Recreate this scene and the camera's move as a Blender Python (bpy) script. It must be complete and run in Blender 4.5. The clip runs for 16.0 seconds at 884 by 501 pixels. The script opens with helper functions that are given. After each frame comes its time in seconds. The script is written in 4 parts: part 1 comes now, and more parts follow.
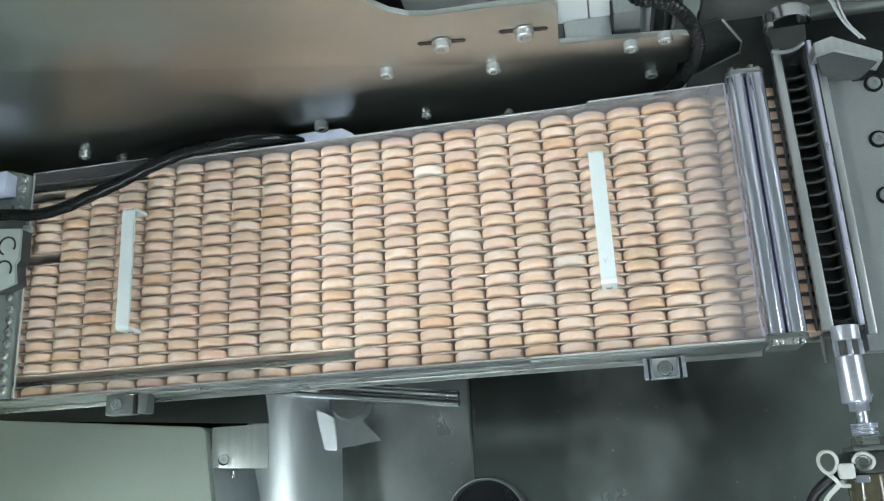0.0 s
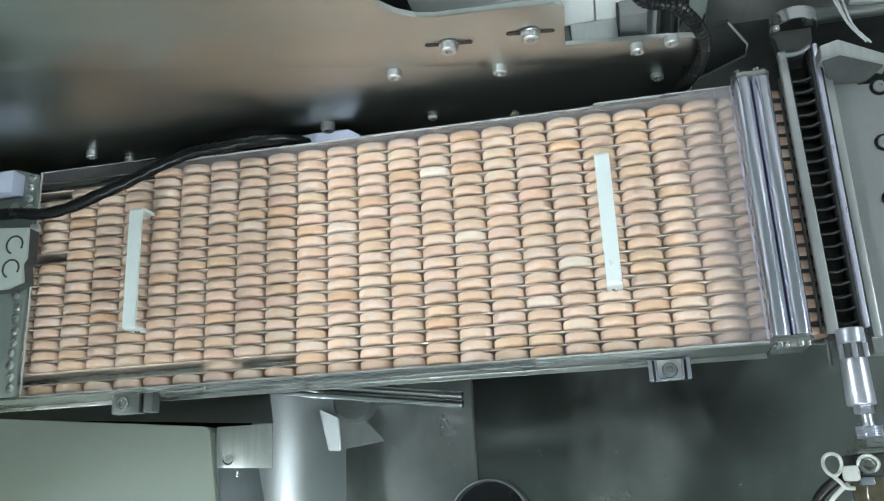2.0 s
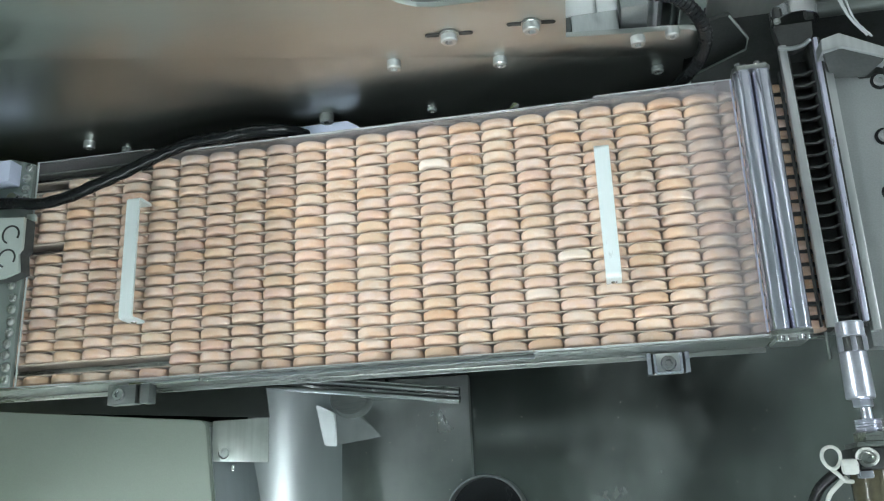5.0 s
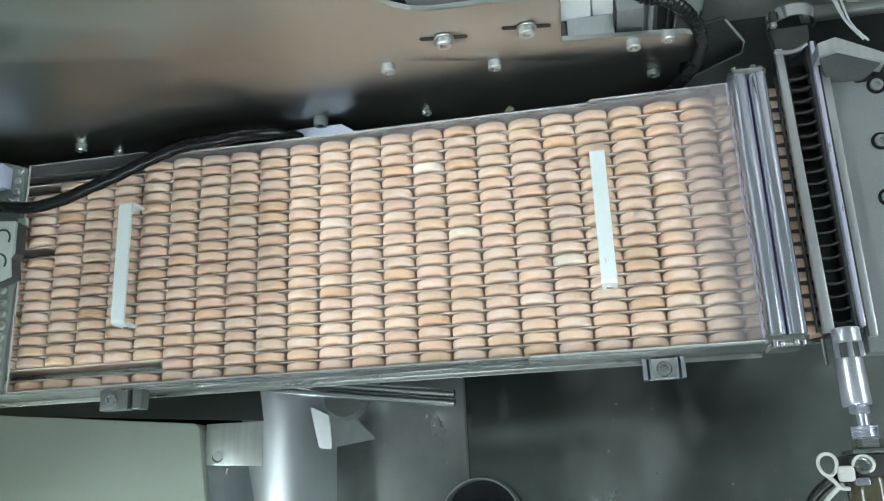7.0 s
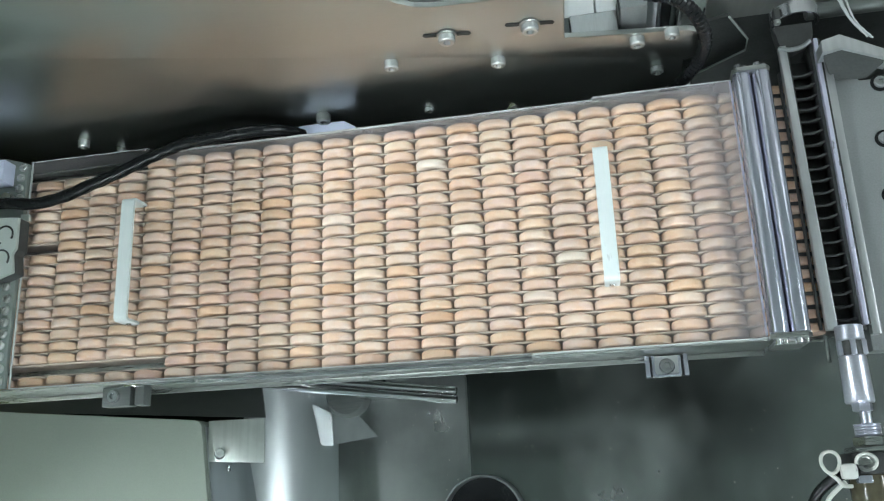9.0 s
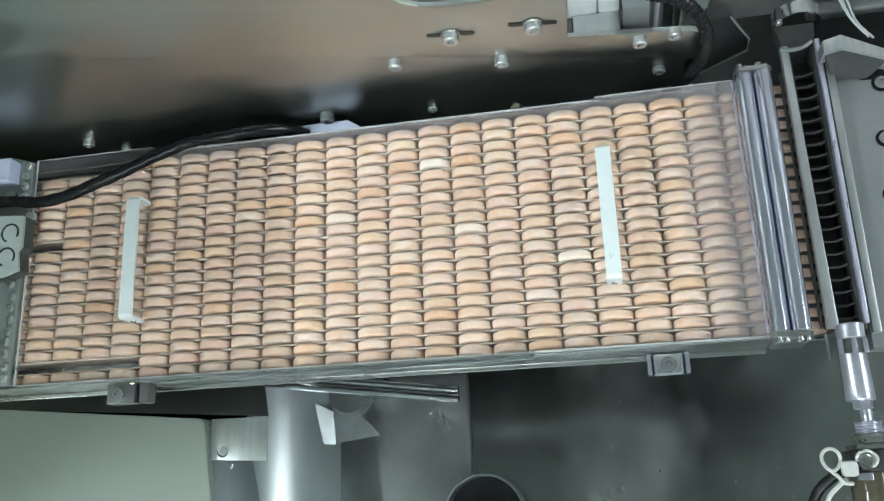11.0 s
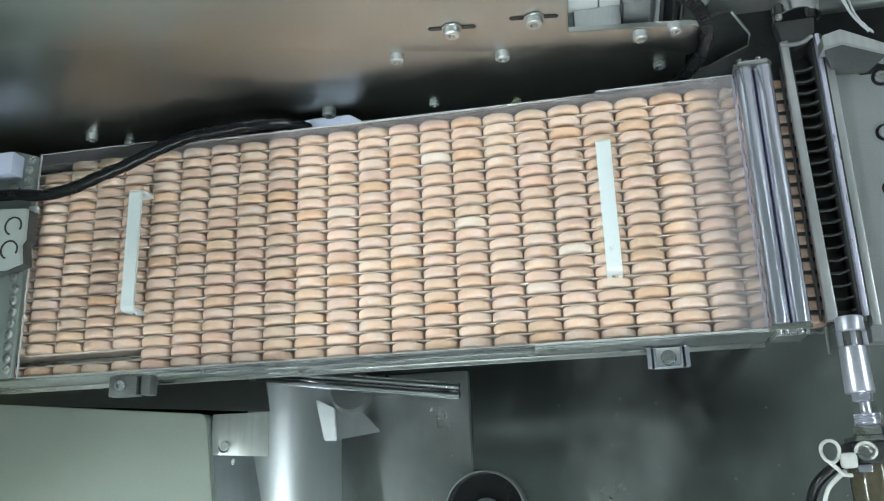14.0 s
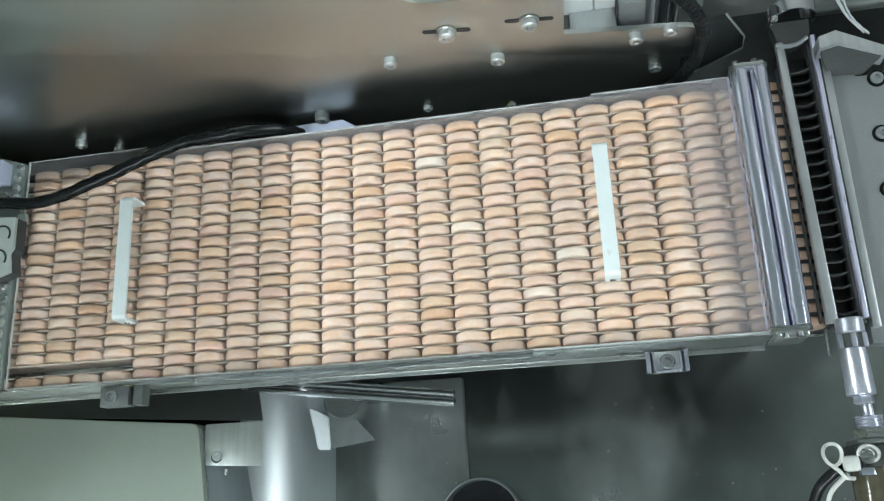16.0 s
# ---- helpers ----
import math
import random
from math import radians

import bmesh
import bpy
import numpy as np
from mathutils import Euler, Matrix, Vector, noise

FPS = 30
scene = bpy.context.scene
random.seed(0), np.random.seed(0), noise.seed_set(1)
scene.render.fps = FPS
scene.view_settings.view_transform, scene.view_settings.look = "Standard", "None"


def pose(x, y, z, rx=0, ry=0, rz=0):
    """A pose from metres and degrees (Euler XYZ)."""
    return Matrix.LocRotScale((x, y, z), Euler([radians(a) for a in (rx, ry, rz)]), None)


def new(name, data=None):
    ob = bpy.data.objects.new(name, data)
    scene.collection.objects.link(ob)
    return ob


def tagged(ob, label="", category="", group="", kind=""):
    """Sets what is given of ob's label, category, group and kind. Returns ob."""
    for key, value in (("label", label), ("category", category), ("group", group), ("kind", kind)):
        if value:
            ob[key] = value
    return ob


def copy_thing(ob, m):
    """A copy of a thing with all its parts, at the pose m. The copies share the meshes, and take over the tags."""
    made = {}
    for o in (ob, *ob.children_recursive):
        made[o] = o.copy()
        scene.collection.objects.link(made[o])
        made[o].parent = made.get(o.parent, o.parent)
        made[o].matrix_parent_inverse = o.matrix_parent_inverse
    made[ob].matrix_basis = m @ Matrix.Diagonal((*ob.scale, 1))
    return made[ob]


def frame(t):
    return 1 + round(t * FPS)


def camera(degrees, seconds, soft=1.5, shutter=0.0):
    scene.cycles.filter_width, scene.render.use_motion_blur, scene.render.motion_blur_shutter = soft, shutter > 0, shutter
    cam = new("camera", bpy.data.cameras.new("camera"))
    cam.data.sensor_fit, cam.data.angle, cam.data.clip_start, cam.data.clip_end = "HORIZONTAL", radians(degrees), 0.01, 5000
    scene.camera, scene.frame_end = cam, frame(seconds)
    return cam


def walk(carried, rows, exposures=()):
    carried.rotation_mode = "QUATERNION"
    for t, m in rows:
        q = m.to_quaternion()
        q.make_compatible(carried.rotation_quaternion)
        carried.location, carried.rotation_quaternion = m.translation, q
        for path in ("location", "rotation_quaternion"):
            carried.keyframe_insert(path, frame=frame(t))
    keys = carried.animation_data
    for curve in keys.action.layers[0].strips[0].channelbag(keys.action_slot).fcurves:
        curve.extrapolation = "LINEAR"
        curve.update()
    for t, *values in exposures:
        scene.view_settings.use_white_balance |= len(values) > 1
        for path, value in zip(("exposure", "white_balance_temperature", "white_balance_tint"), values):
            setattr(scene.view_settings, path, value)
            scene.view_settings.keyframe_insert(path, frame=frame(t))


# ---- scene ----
cam = camera(55.73, 16.0, soft=1.2, shutter=0.5)
walk(cam, [
    (0, pose(0.2723, -0.2657, 1.6034, 15.835, 11.864, -2.791)),
    (0.5, pose(0.2715, -0.2668, 1.6032, 15.886, 11.897, -2.761)),
    (1, pose(0.2714, -0.2671, 1.6044, 15.959, 11.923, -2.659)),
    (1.5, pose(0.2720, -0.2673, 1.6060, 16.040, 12.000, -2.524)),
    (2, pose(0.2703, -0.2668, 1.6055, 16.026, 11.955, -2.465)),
    (2.5, pose(0.2706, -0.2694, 1.6041, 16.183, 12.045, -2.314)),
    (3, pose(0.2710, -0.2711, 1.6063, 16.150, 11.995, -2.222)),
    (3.5, pose(0.2693, -0.2733, 1.6059, 16.260, 11.892, -2.139)),
    (4, pose(0.2676, -0.2729, 1.6042, 16.163, 11.787, -2.113)),
    (6.5, pose(0.2676, -0.2684, 1.6004, 16.114, 11.377, -2.247)),
    (7, pose(0.2679, -0.2661, 1.5998, 15.937, 11.312, -2.269)),
    (7.5, pose(0.2678, -0.2658, 1.6003, 15.929, 11.292, -2.243)),
    (8, pose(0.2671, -0.2646, 1.5993, 15.940, 11.262, -2.212)),
    (8.5, pose(0.2665, -0.2627, 1.6011, 15.718, 11.234, -2.212)),
    (9, pose(0.2670, -0.2667, 1.5995, 15.826, 11.385, -2.137)),
    (11.5, pose(0.2657, -0.2711, 1.6030, 15.976, 11.433, -1.975)),
    (12, pose(0.2673, -0.2747, 1.6028, 16.157, 11.522, -1.897)),
    (12.5, pose(0.2672, -0.2775, 1.6042, 16.204, 11.550, -1.877)),
    (13, pose(0.2675, -0.2795, 1.6042, 16.248, 11.558, -1.842)),
    (13.5, pose(0.2663, -0.2793, 1.6039, 16.241, 11.497, -1.841)),
    (14, pose(0.2664, -0.2771, 1.6027, 16.190, 11.497, -1.817)),
    (14.5, pose(0.2659, -0.2791, 1.6034, 16.275, 11.352, -1.846)),
    (15, pose(0.2672, -0.2798, 1.6037, 16.275, 11.403, -1.943)),
    (15.5, pose(0.2635, -0.2756, 1.6017, 16.242, 11.213, -2.220)),
    (16, pose(0.2604, -0.2765, 1.5975, 16.544, 10.928, -2.508)),
])

# ---- light: factory room with ceiling panels ----
scene.view_settings.exposure = 0.04
world = bpy.data.worlds.new("world")
scene.world = world
world.use_nodes = True
world.node_tree.nodes["Background"].inputs[0].default_value = (0.75, 0.85, 0.8, 1)
world.node_tree.nodes["Background"].inputs[1].default_value = 0.09
LIGHT_PANELS = [  # x, y, size x, size y, glow
    (2.50, -0.45, 0.6, 1.4, 18.2),
    (-1.80, -0.60, 0.09, 1.2, 345.0),
    # unseen fill panel, added to raise the light from the front
    (0.20, -2.20, 1.6, 0.5, 24.5),
]
CEILING = 2.8


# ---- materials ----
def nodes_of(name):
    m = bpy.data.materials.new(name)
    m.use_nodes = True
    nt = m.node_tree
    return m, nt, nt.nodes["Principled BSDF"]


def coords(nt, stretch=(1, 1, 1)):
    tc = nt.nodes.new("ShaderNodeTexCoord")
    mp = nt.nodes.new("ShaderNodeMapping")
    mp.inputs["Scale"].default_value = stretch
    nt.links.new(tc.outputs["Object"], mp.inputs["Vector"])
    return mp.outputs["Vector"]


def noise_of(nt, vec, scale, detail=4.0, rough=0.55):
    n = nt.nodes.new("ShaderNodeTexNoise")
    n.inputs["Scale"].default_value = scale
    n.inputs["Detail"].default_value = detail
    n.inputs["Roughness"].default_value = rough
    nt.links.new(vec, n.inputs["Vector"])
    return n.outputs["Fac"]


def ramp_of(nt, fac, lo, hi, a=0.3, b=0.7):
    r = nt.nodes.new("ShaderNodeMapRange")
    r.inputs["From Min"].default_value, r.inputs["From Max"].default_value = a, b
    r.inputs["To Min"].default_value, r.inputs["To Max"].default_value = lo, hi
    nt.links.new(fac, r.inputs["Value"])
    return r.outputs["Result"]


def mix_of(nt, fac, a, b):
    m = nt.nodes.new("ShaderNodeMix")
    m.data_type = "RGBA"
    nt.links.new(fac, m.inputs["Factor"])
    for sock, v in ((m.inputs["A"], a), (m.inputs["B"], b)):
        if isinstance(v, tuple):
            sock.default_value = (*v, 1)
        else:
            nt.links.new(v, sock)
    return m.outputs["Result"]


def bump_of(nt, bsdf, height, strength, distance):
    b = nt.nodes.new("ShaderNodeBump")
    b.inputs["Strength"].default_value, b.inputs["Distance"].default_value = strength, distance
    nt.links.new(height, b.inputs["Height"])
    nt.links.new(b.outputs["Normal"], bsdf.inputs["Normal"])


def surface(name, a, b, rough=(0.4, 0.6), metal=0.0, grain=(1, 1, 1), fine=900.0, broad=30.0, bump=0.1, depth=0.0002):
    """A surface between two colours at a broad and a fine scale, with uneven gloss and slight relief."""
    m, nt, bsdf = nodes_of(name)
    vec, plain = coords(nt, grain), coords(nt)
    f = noise_of(nt, vec, fine, 3.0)
    w = noise_of(nt, plain, broad, 5.0)
    blend = nt.nodes.new("ShaderNodeMath")
    blend.operation = "MULTIPLY_ADD"
    blend.inputs[1].default_value = 0.45
    nt.links.new(f, blend.inputs[0])
    half = nt.nodes.new("ShaderNodeMath")
    half.operation = "MULTIPLY"
    half.inputs[1].default_value = 0.55
    nt.links.new(w, half.inputs[0])
    nt.links.new(half.outputs[0], blend.inputs[2])
    nt.links.new(mix_of(nt, ramp_of(nt, blend.outputs[0], 0, 1), a, b), bsdf.inputs["Base Color"])
    nt.links.new(ramp_of(nt, blend.outputs[0], rough[1], rough[0]), bsdf.inputs["Roughness"])
    bsdf.inputs["Metallic"].default_value = metal
    if bump:
        bump_of(nt, bsdf, f, bump, depth)
    return m


STEEL = surface("satin_steel", (0.46, 0.47, 0.46), (0.53, 0.54, 0.53), (0.25, 0.31), 1.0, (0.06, 1, 1), 1400, 12, 0.015)
DECKING = surface("deck_steel", (0.18, 0.20, 0.195), (0.37, 0.40, 0.39), (0.14, 0.26), 1.0, (1, 0.4, 1), 18, 8, 0.0)
FOLDED = surface("folded_sheet", (0.23, 0.255, 0.25), (0.40, 0.425, 0.42), (0.26, 0.36), 1.0, (1, 0.25, 1), 22, 14, 0.0)
SATIN = surface("satin_sheet", (0.46, 0.495, 0.51), (0.56, 0.595, 0.61), (0.31, 0.40), 1.0, (1, 0.1, 1), 60, 8, 0.05, 0.002)
POLISHED = surface("polished_steel", (0.60, 0.60, 0.62), (0.72, 0.72, 0.74), (0.10, 0.2), 1.0, (1, 0.08, 1), 800, 40, 0.03)
ROLLER = surface("roller_steel", (0.60, 0.61, 0.71), (0.74, 0.75, 0.87), (0.13, 0.22), 0.92, (1, 0.02, 1), 300, 20, 0.0)
RAILSTEEL = surface("rail_steel", (0.42, 0.435, 0.445), (0.60, 0.615, 0.625), (0.28, 0.40), 0.8, (1, 0.06, 1), 300, 25, 0.01)
DIVIDER = surface("divider_strip", (0.50, 0.42, 0.36), (0.60, 0.52, 0.46), (0.35, 0.5), 0.05, (0.08, 1, 1), 800, 40, 0.06)
ALUMINIUM = surface("aluminium", (0.55, 0.57, 0.57), (0.66, 0.68, 0.68), (0.34, 0.48), 0.9, (1, 0.1, 1), 900, 25, 0.06)
CAST = surface("grey_plate", (0.23, 0.245, 0.25), (0.31, 0.325, 0.33), (0.34, 0.50), 0.45, (1, 1, 1), 900, 14, 0.08)
HEADCAST = surface("head_casting", (0.20, 0.235, 0.22), (0.27, 0.305, 0.29), (0.36, 0.5), 0.3, (1, 1, 1), 900, 20, 0.08)
PALECAST = surface("pale_casting", (0.44, 0.49, 0.47), (0.54, 0.59, 0.565), (0.36, 0.5), 0.2, (1, 1, 1), 900, 20, 0.08)
ANODISED = surface("anodised_bar", (0.78, 0.85, 0.86), (0.85, 0.92, 0.93), (0.25, 0.38), 0.15, (1, 0.1, 1), 900, 30, 0.04)
REARWALL = surface("rear_wall_steel", (0.42, 0.42, 0.41), (0.52, 0.52, 0.51), (0.42, 0.55), 0.6, (1, 1, 0.1), 300, 8, 0.03)
LILAC = surface("lilac_rail", (0.58, 0.58, 0.72), (0.68, 0.68, 0.82), (0.25, 0.35), 0.6, (1, 0.1, 1), 700, 30, 0.03)
WHITE = surface("white_plastic", (0.80, 0.83, 0.84), (0.88, 0.90, 0.91), (0.35, 0.5), 0.0, (1, 1, 1), 600, 25, 0.05)
BLACK = surface("black_rubber", (0.006, 0.007, 0.008), (0.013, 0.014, 0.015), (0.16, 0.32), 0.0, (1, 1, 1), 500, 60, 0.3, 0.0004)
DARK = surface("dark_plastic", (0.020, 0.022, 0.022), (0.042, 0.045, 0.045), (0.4, 0.6), 0.0, (1, 1, 1), 700, 50, 0.1)
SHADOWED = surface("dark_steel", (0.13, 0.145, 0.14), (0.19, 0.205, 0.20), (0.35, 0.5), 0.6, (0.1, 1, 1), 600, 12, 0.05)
PAINT = surface("green_grey_paint", (0.28, 0.325, 0.28), (0.33, 0.375, 0.325), (0.38, 0.5), 0.0, (1, 1, 1), 900, 6, 0.04)
# colour of the added wall; its yellow-green tints light bounced onto the tablets
BLOCKER = surface("blocker_paint", (0.15, 0.18, 0.06), (0.18, 0.21, 0.075), (0.4, 0.55), 0.0, (1, 1, 1), 300, 5, 0.04)
BRUSHED = surface("brushed_bracket", (0.42, 0.46, 0.44), (0.66, 0.70, 0.675), (0.30, 0.42), 0.75, (1, 0.03, 1), 180, 30, 0.04)
TURNED = surface("turned_satin_steel", (0.52, 0.53, 0.61), (0.66, 0.67, 0.76), (0.26, 0.36), 0.85, (0.2, 1, 1), 700, 40, 0.05)
CREASED = surface("creased_sheet", (0.34, 0.37, 0.37), (0.50, 0.53, 0.53), (0.42, 0.55), 0.9, (1, 0.3, 1), 40, 14, 0.0)
BACKSTEEL = surface("back_plate_steel", (0.465, 0.485, 0.468), (0.485, 0.505, 0.488), (0.28, 0.31), 1.0, (0.05, 1, 1), 900, 6, 0.0)
WEBSTEEL = surface("dark_web_steel", (0.055, 0.06, 0.06), (0.085, 0.09, 0.09), (0.4, 0.55), 0.2, (1, 1, 1), 500, 30, 0.03)
HOOD = surface("hood_paint", (0.025, 0.045, 0.035), (0.04, 0.06, 0.048), (0.35, 0.5), 0.0, (1, 1, 1), 300, 20, 0.03)
WALL = surface("wall_paint", (0.26, 0.29, 0.275), (0.32, 0.35, 0.335), (0.6, 0.8), 0.0, (1, 1, 1), 120, 2, 0.05)
PLASTER = surface("ceiling_paint", (0.60, 0.64, 0.63), (0.68, 0.72, 0.71), (0.6, 0.8), 0.0, (1, 1, 1), 120, 2, 0.05)
FLOORING = surface("floor_paint", (0.30, 0.34, 0.32), (0.37, 0.41, 0.39), (0.35, 0.6), 0.0, (1, 1, 1), 120, 2, 0.05)
FROSTED = surface("frosted_edge", (0.42, 0.44, 0.45), (0.52, 0.54, 0.55), (0.3, 0.5), 0.0, (1, 1, 1), 700, 40, 0.1)
CRUMB = surface("tablet_crumb", (0.72, 0.66, 0.58), (0.82, 0.78, 0.72), (0.6, 0.8), 0.0, (1, 1, 1), 900, 200, 0.2)
SKIRT = surface("dark_skirt", (0.21, 0.235, 0.225), (0.26, 0.285, 0.275), (0.4, 0.55), 0.1, (1, 1, 1), 500, 10, 0.05)
TABPLASTIC = surface("pale_blue_plastic", (0.52, 0.56, 0.72), (0.58, 0.62, 0.78), (0.35, 0.5), 0.0, (1, 1, 1), 500, 50, 0.05)
TIE = surface("nylon_tie", (0.50, 0.51, 0.48), (0.64, 0.65, 0.62), (0.35, 0.5), 0.0, (1, 1, 1), 500, 50, 0.05)
LENS = surface("smoky_glass", (0.06, 0.055, 0.035), (0.10, 0.09, 0.06), (0.08, 0.16), 0.0, (1, 1, 1), 300, 40, 0.0)


def dusted(m):
    """Wiped dust on a metal sheet: soft smears where it turns dull."""
    nt = m.node_tree
    smear = noise_of(nt, coords(nt, (1, 0.45, 1)), 7.5, 6.0, 0.6)
    nt.links.new(ramp_of(nt, smear, 1.0, 0.62, 0.47, 0.70), nt.nodes["Principled BSDF"].inputs["Metallic"])


dusted(DECKING)
dusted(FOLDED)


def tablet_material(name, per_island, chalk=0.0):
    m, nt, bsdf = nodes_of(name)
    vec = coords(nt)
    if per_island:
        rnd = nt.nodes.new("ShaderNodeNewGeometry").outputs["Random Per Island"]
    else:
        rnd = nt.nodes.new("ShaderNodeObjectInfo").outputs["Random"]
    shift = nt.nodes.new("ShaderNodeVectorMath")
    shift.operation = "ADD"
    nt.links.new(vec, shift.inputs[0])
    nt.links.new(rnd, shift.inputs[1])
    ramp = nt.nodes.new("ShaderNodeValToRGB")
    el = ramp.color_ramp.elements
    el[0].position, el[0].color = 0.0, (0.550, 0.342, 0.220, 1)
    el[1].position, el[1].color = 1.0, (0.639, 0.510, 0.443, 1)
    for p, c in ((0.10, (0.599, 0.451, 0.331, 1)), (0.25, (0.579, 0.399, 0.342, 1)), (0.42, (0.599, 0.471, 0.369, 1)), (0.60, (0.630, 0.466, 0.403, 1)), (0.78, (0.639, 0.517, 0.424, 1)), (0.975, (0.630, 0.492, 0.441, 1))):
        e = el.new(p)
        e.color = c
    nt.links.new(rnd, ramp.inputs["Fac"])
    speck = noise_of(nt, shift.outputs[0], 420, 5.0, 0.7)
    cloud = noise_of(nt, shift.outputs[0], 110, 4.0)
    c1 = mix_of(nt, ramp_of(nt, cloud, 0, 0.75, 0.38, 0.66), ramp.outputs["Color"], (0.62, 0.40, 0.265))
    c2 = mix_of(nt, ramp_of(nt, speck, 0, 0.36, 0.52, 0.72), c1, (0.84, 0.77, 0.69))
    white = nt.nodes.new("ShaderNodeValue")
    white.outputs[0].default_value = chalk
    nt.links.new(mix_of(nt, white.outputs[0], c2, (0.80, 0.77, 0.71)), bsdf.inputs["Base Color"])
    bsdf.inputs["Roughness"].default_value = 0.75
    bsdf.inputs["Specular IOR Level"].default_value = 0.25
    bump_of(nt, bsdf, speck, 0.8, 0.0007)
    return m


BLACK.node_tree.nodes["Principled BSDF"].inputs["Specular IOR Level"].default_value = 0.26
TABLET = tablet_material("pressed_tablet", False)
TABLETS = tablet_material("pressed_tablets", True)
CHALKY = tablet_material("chalky_tablet", False, 0.45)
PALER = tablet_material("paler_tablet", False, 0.28)


def acrylic_material():
    """Clear acrylic with dust patches, and reflection haze painted toward rollers and back edge."""
    m, nt, bsdf = nodes_of("clear_acrylic")
    bsdf.inputs["Transmission Weight"].default_value = 1.0
    bsdf.inputs["IOR"].default_value = 1.2
    bsdf.inputs["Roughness"].default_value = 0.02
    bsdf.inputs["Base Color"].default_value = (0.97, 0.985, 0.98, 1)
    dust_haze = nt.nodes.new("ShaderNodeBsdfDiffuse")
    dust_haze.inputs["Color"].default_value = (0.27, 0.255, 0.27, 1)
    tc = nt.nodes.new("ShaderNodeTexCoord")
    sep = nt.nodes.new("ShaderNodeSeparateXYZ")
    nt.links.new(tc.outputs["Object"], sep.inputs[0])
    n = noise_of(nt, coords(nt), 28, 5.0)
    wob = nt.nodes.new("ShaderNodeMath")
    wob.operation = "MULTIPLY_ADD"
    wob.inputs[1].default_value = 0.05
    nt.links.new(n, wob.inputs[0])
    nt.links.new(sep.outputs["X"], wob.inputs[2])
    # haze rising toward the rollers: reflected light painted as a diffuse layer
    film = ramp_of(nt, wob.outputs[0], 0.0, 0.40, 0.350, 0.400)
    patch = ramp_of(nt, noise_of(nt, coords(nt), 60, 6.0), 0.012, 0.05, 0.35, 0.75)
    add = nt.nodes.new("ShaderNodeMath")
    add.operation = "ADD"
    nt.links.new(film, add.inputs[0])
    nt.links.new(patch, add.inputs[1])
    mx = nt.nodes.new("ShaderNodeMixShader")
    # paler back edge, the cover's reflection put into the same layer
    rim = ramp_of(nt, sep.outputs["Y"], 0.0, 0.22, -0.005, 0.001)
    more = nt.nodes.new("ShaderNodeMath")
    more.operation = "ADD"
    nt.links.new(add.outputs[0], more.inputs[0])
    span = nt.nodes.new("ShaderNodeMath")
    span.operation = "MULTIPLY"
    nt.links.new(rim, span.inputs[0])
    nt.links.new(ramp_of(nt, sep.outputs["X"], 0.65, 1.0, -0.085, -0.075), span.inputs[1])
    nt.links.new(span.outputs[0], more.inputs[1])
    nt.links.new(more.outputs[0], mx.inputs[0])
    nt.links.new(bsdf.outputs[0], mx.inputs[1])
    nt.links.new(dust_haze.outputs[0], mx.inputs[2])
    nt.links.new(mx.outputs[0], nt.nodes["Material Output"].inputs["Surface"])
    return m


ACRYLIC = acrylic_material()


def glow_material(name, colour, strength):
    m, nt, bsdf = nodes_of(name)
    bsdf.inputs["Base Color"].default_value = (0.8, 0.8, 0.8, 1)
    bsdf.inputs["Emission Color"].default_value = (*colour, 1)
    bsdf.inputs["Emission Strength"].default_value = strength
    return m




# ---- mesh tools ----
def part(name, bm, material, parent=None, label="", smooth=35):
    """Links a bmesh as one mesh object, under parent if there is one."""
    bmesh.ops.recalc_face_normals(bm, faces=bm.faces)
    me = bpy.data.meshes.new(name)
    if smooth:
        for f in bm.faces:
            f.smooth = True
        for e in bm.edges:
            e.smooth = len(e.link_faces) == 2 and e.calc_face_angle(0) < radians(smooth)
    bm.to_mesh(me)
    bm.free()
    me.materials.append(material)
    ob = new(name, me)
    ob.parent = parent
    if label:
        tagged(ob, label)
    return ob


def thing(name, label, category, x=0, y=0, z=0, group="", kind=""):
    ob = new(name)
    ob.empty_display_size = 0.01
    ob.location = (x, y, z)
    return tagged(ob, label, category, group, kind)


def box(bm, x0, x1, y0, y1, z0, z1, bevel=0.0006, seg=2):
    m = Matrix.Translation(((x0 + x1) / 2, (y0 + y1) / 2, (z0 + z1) / 2)) @ Matrix.Diagonal((abs(x1 - x0), abs(y1 - y0), abs(z1 - z0), 1))
    vs = bmesh.ops.create_cube(bm, size=1, matrix=m)["verts"]
    if bevel:
        es = {e for v in vs for e in v.link_edges}
        bmesh.ops.bevel(bm, geom=list(es), offset=bevel, segments=seg, affect="EDGES", profile=0.6)
    return bm


def prism(bm, pts, push, bevel=0.0006):
    """Extrudes the outline pts (3D points in one plane) along the vector push."""
    vs = [bm.verts.new(p) for p in pts]
    f = bm.faces.new(vs)
    got = bmesh.ops.extrude_face_region(bm, geom=[f])["geom"]
    up = [g for g in got if isinstance(g, bmesh.types.BMVert)]
    bmesh.ops.translate(bm, verts=up, vec=push)
    if bevel:
        es = {e for v in vs + up for e in v.link_edges}
        bmesh.ops.bevel(bm, geom=list(es), offset=bevel, segments=2, affect="EDGES", profile=0.6)
    return bm


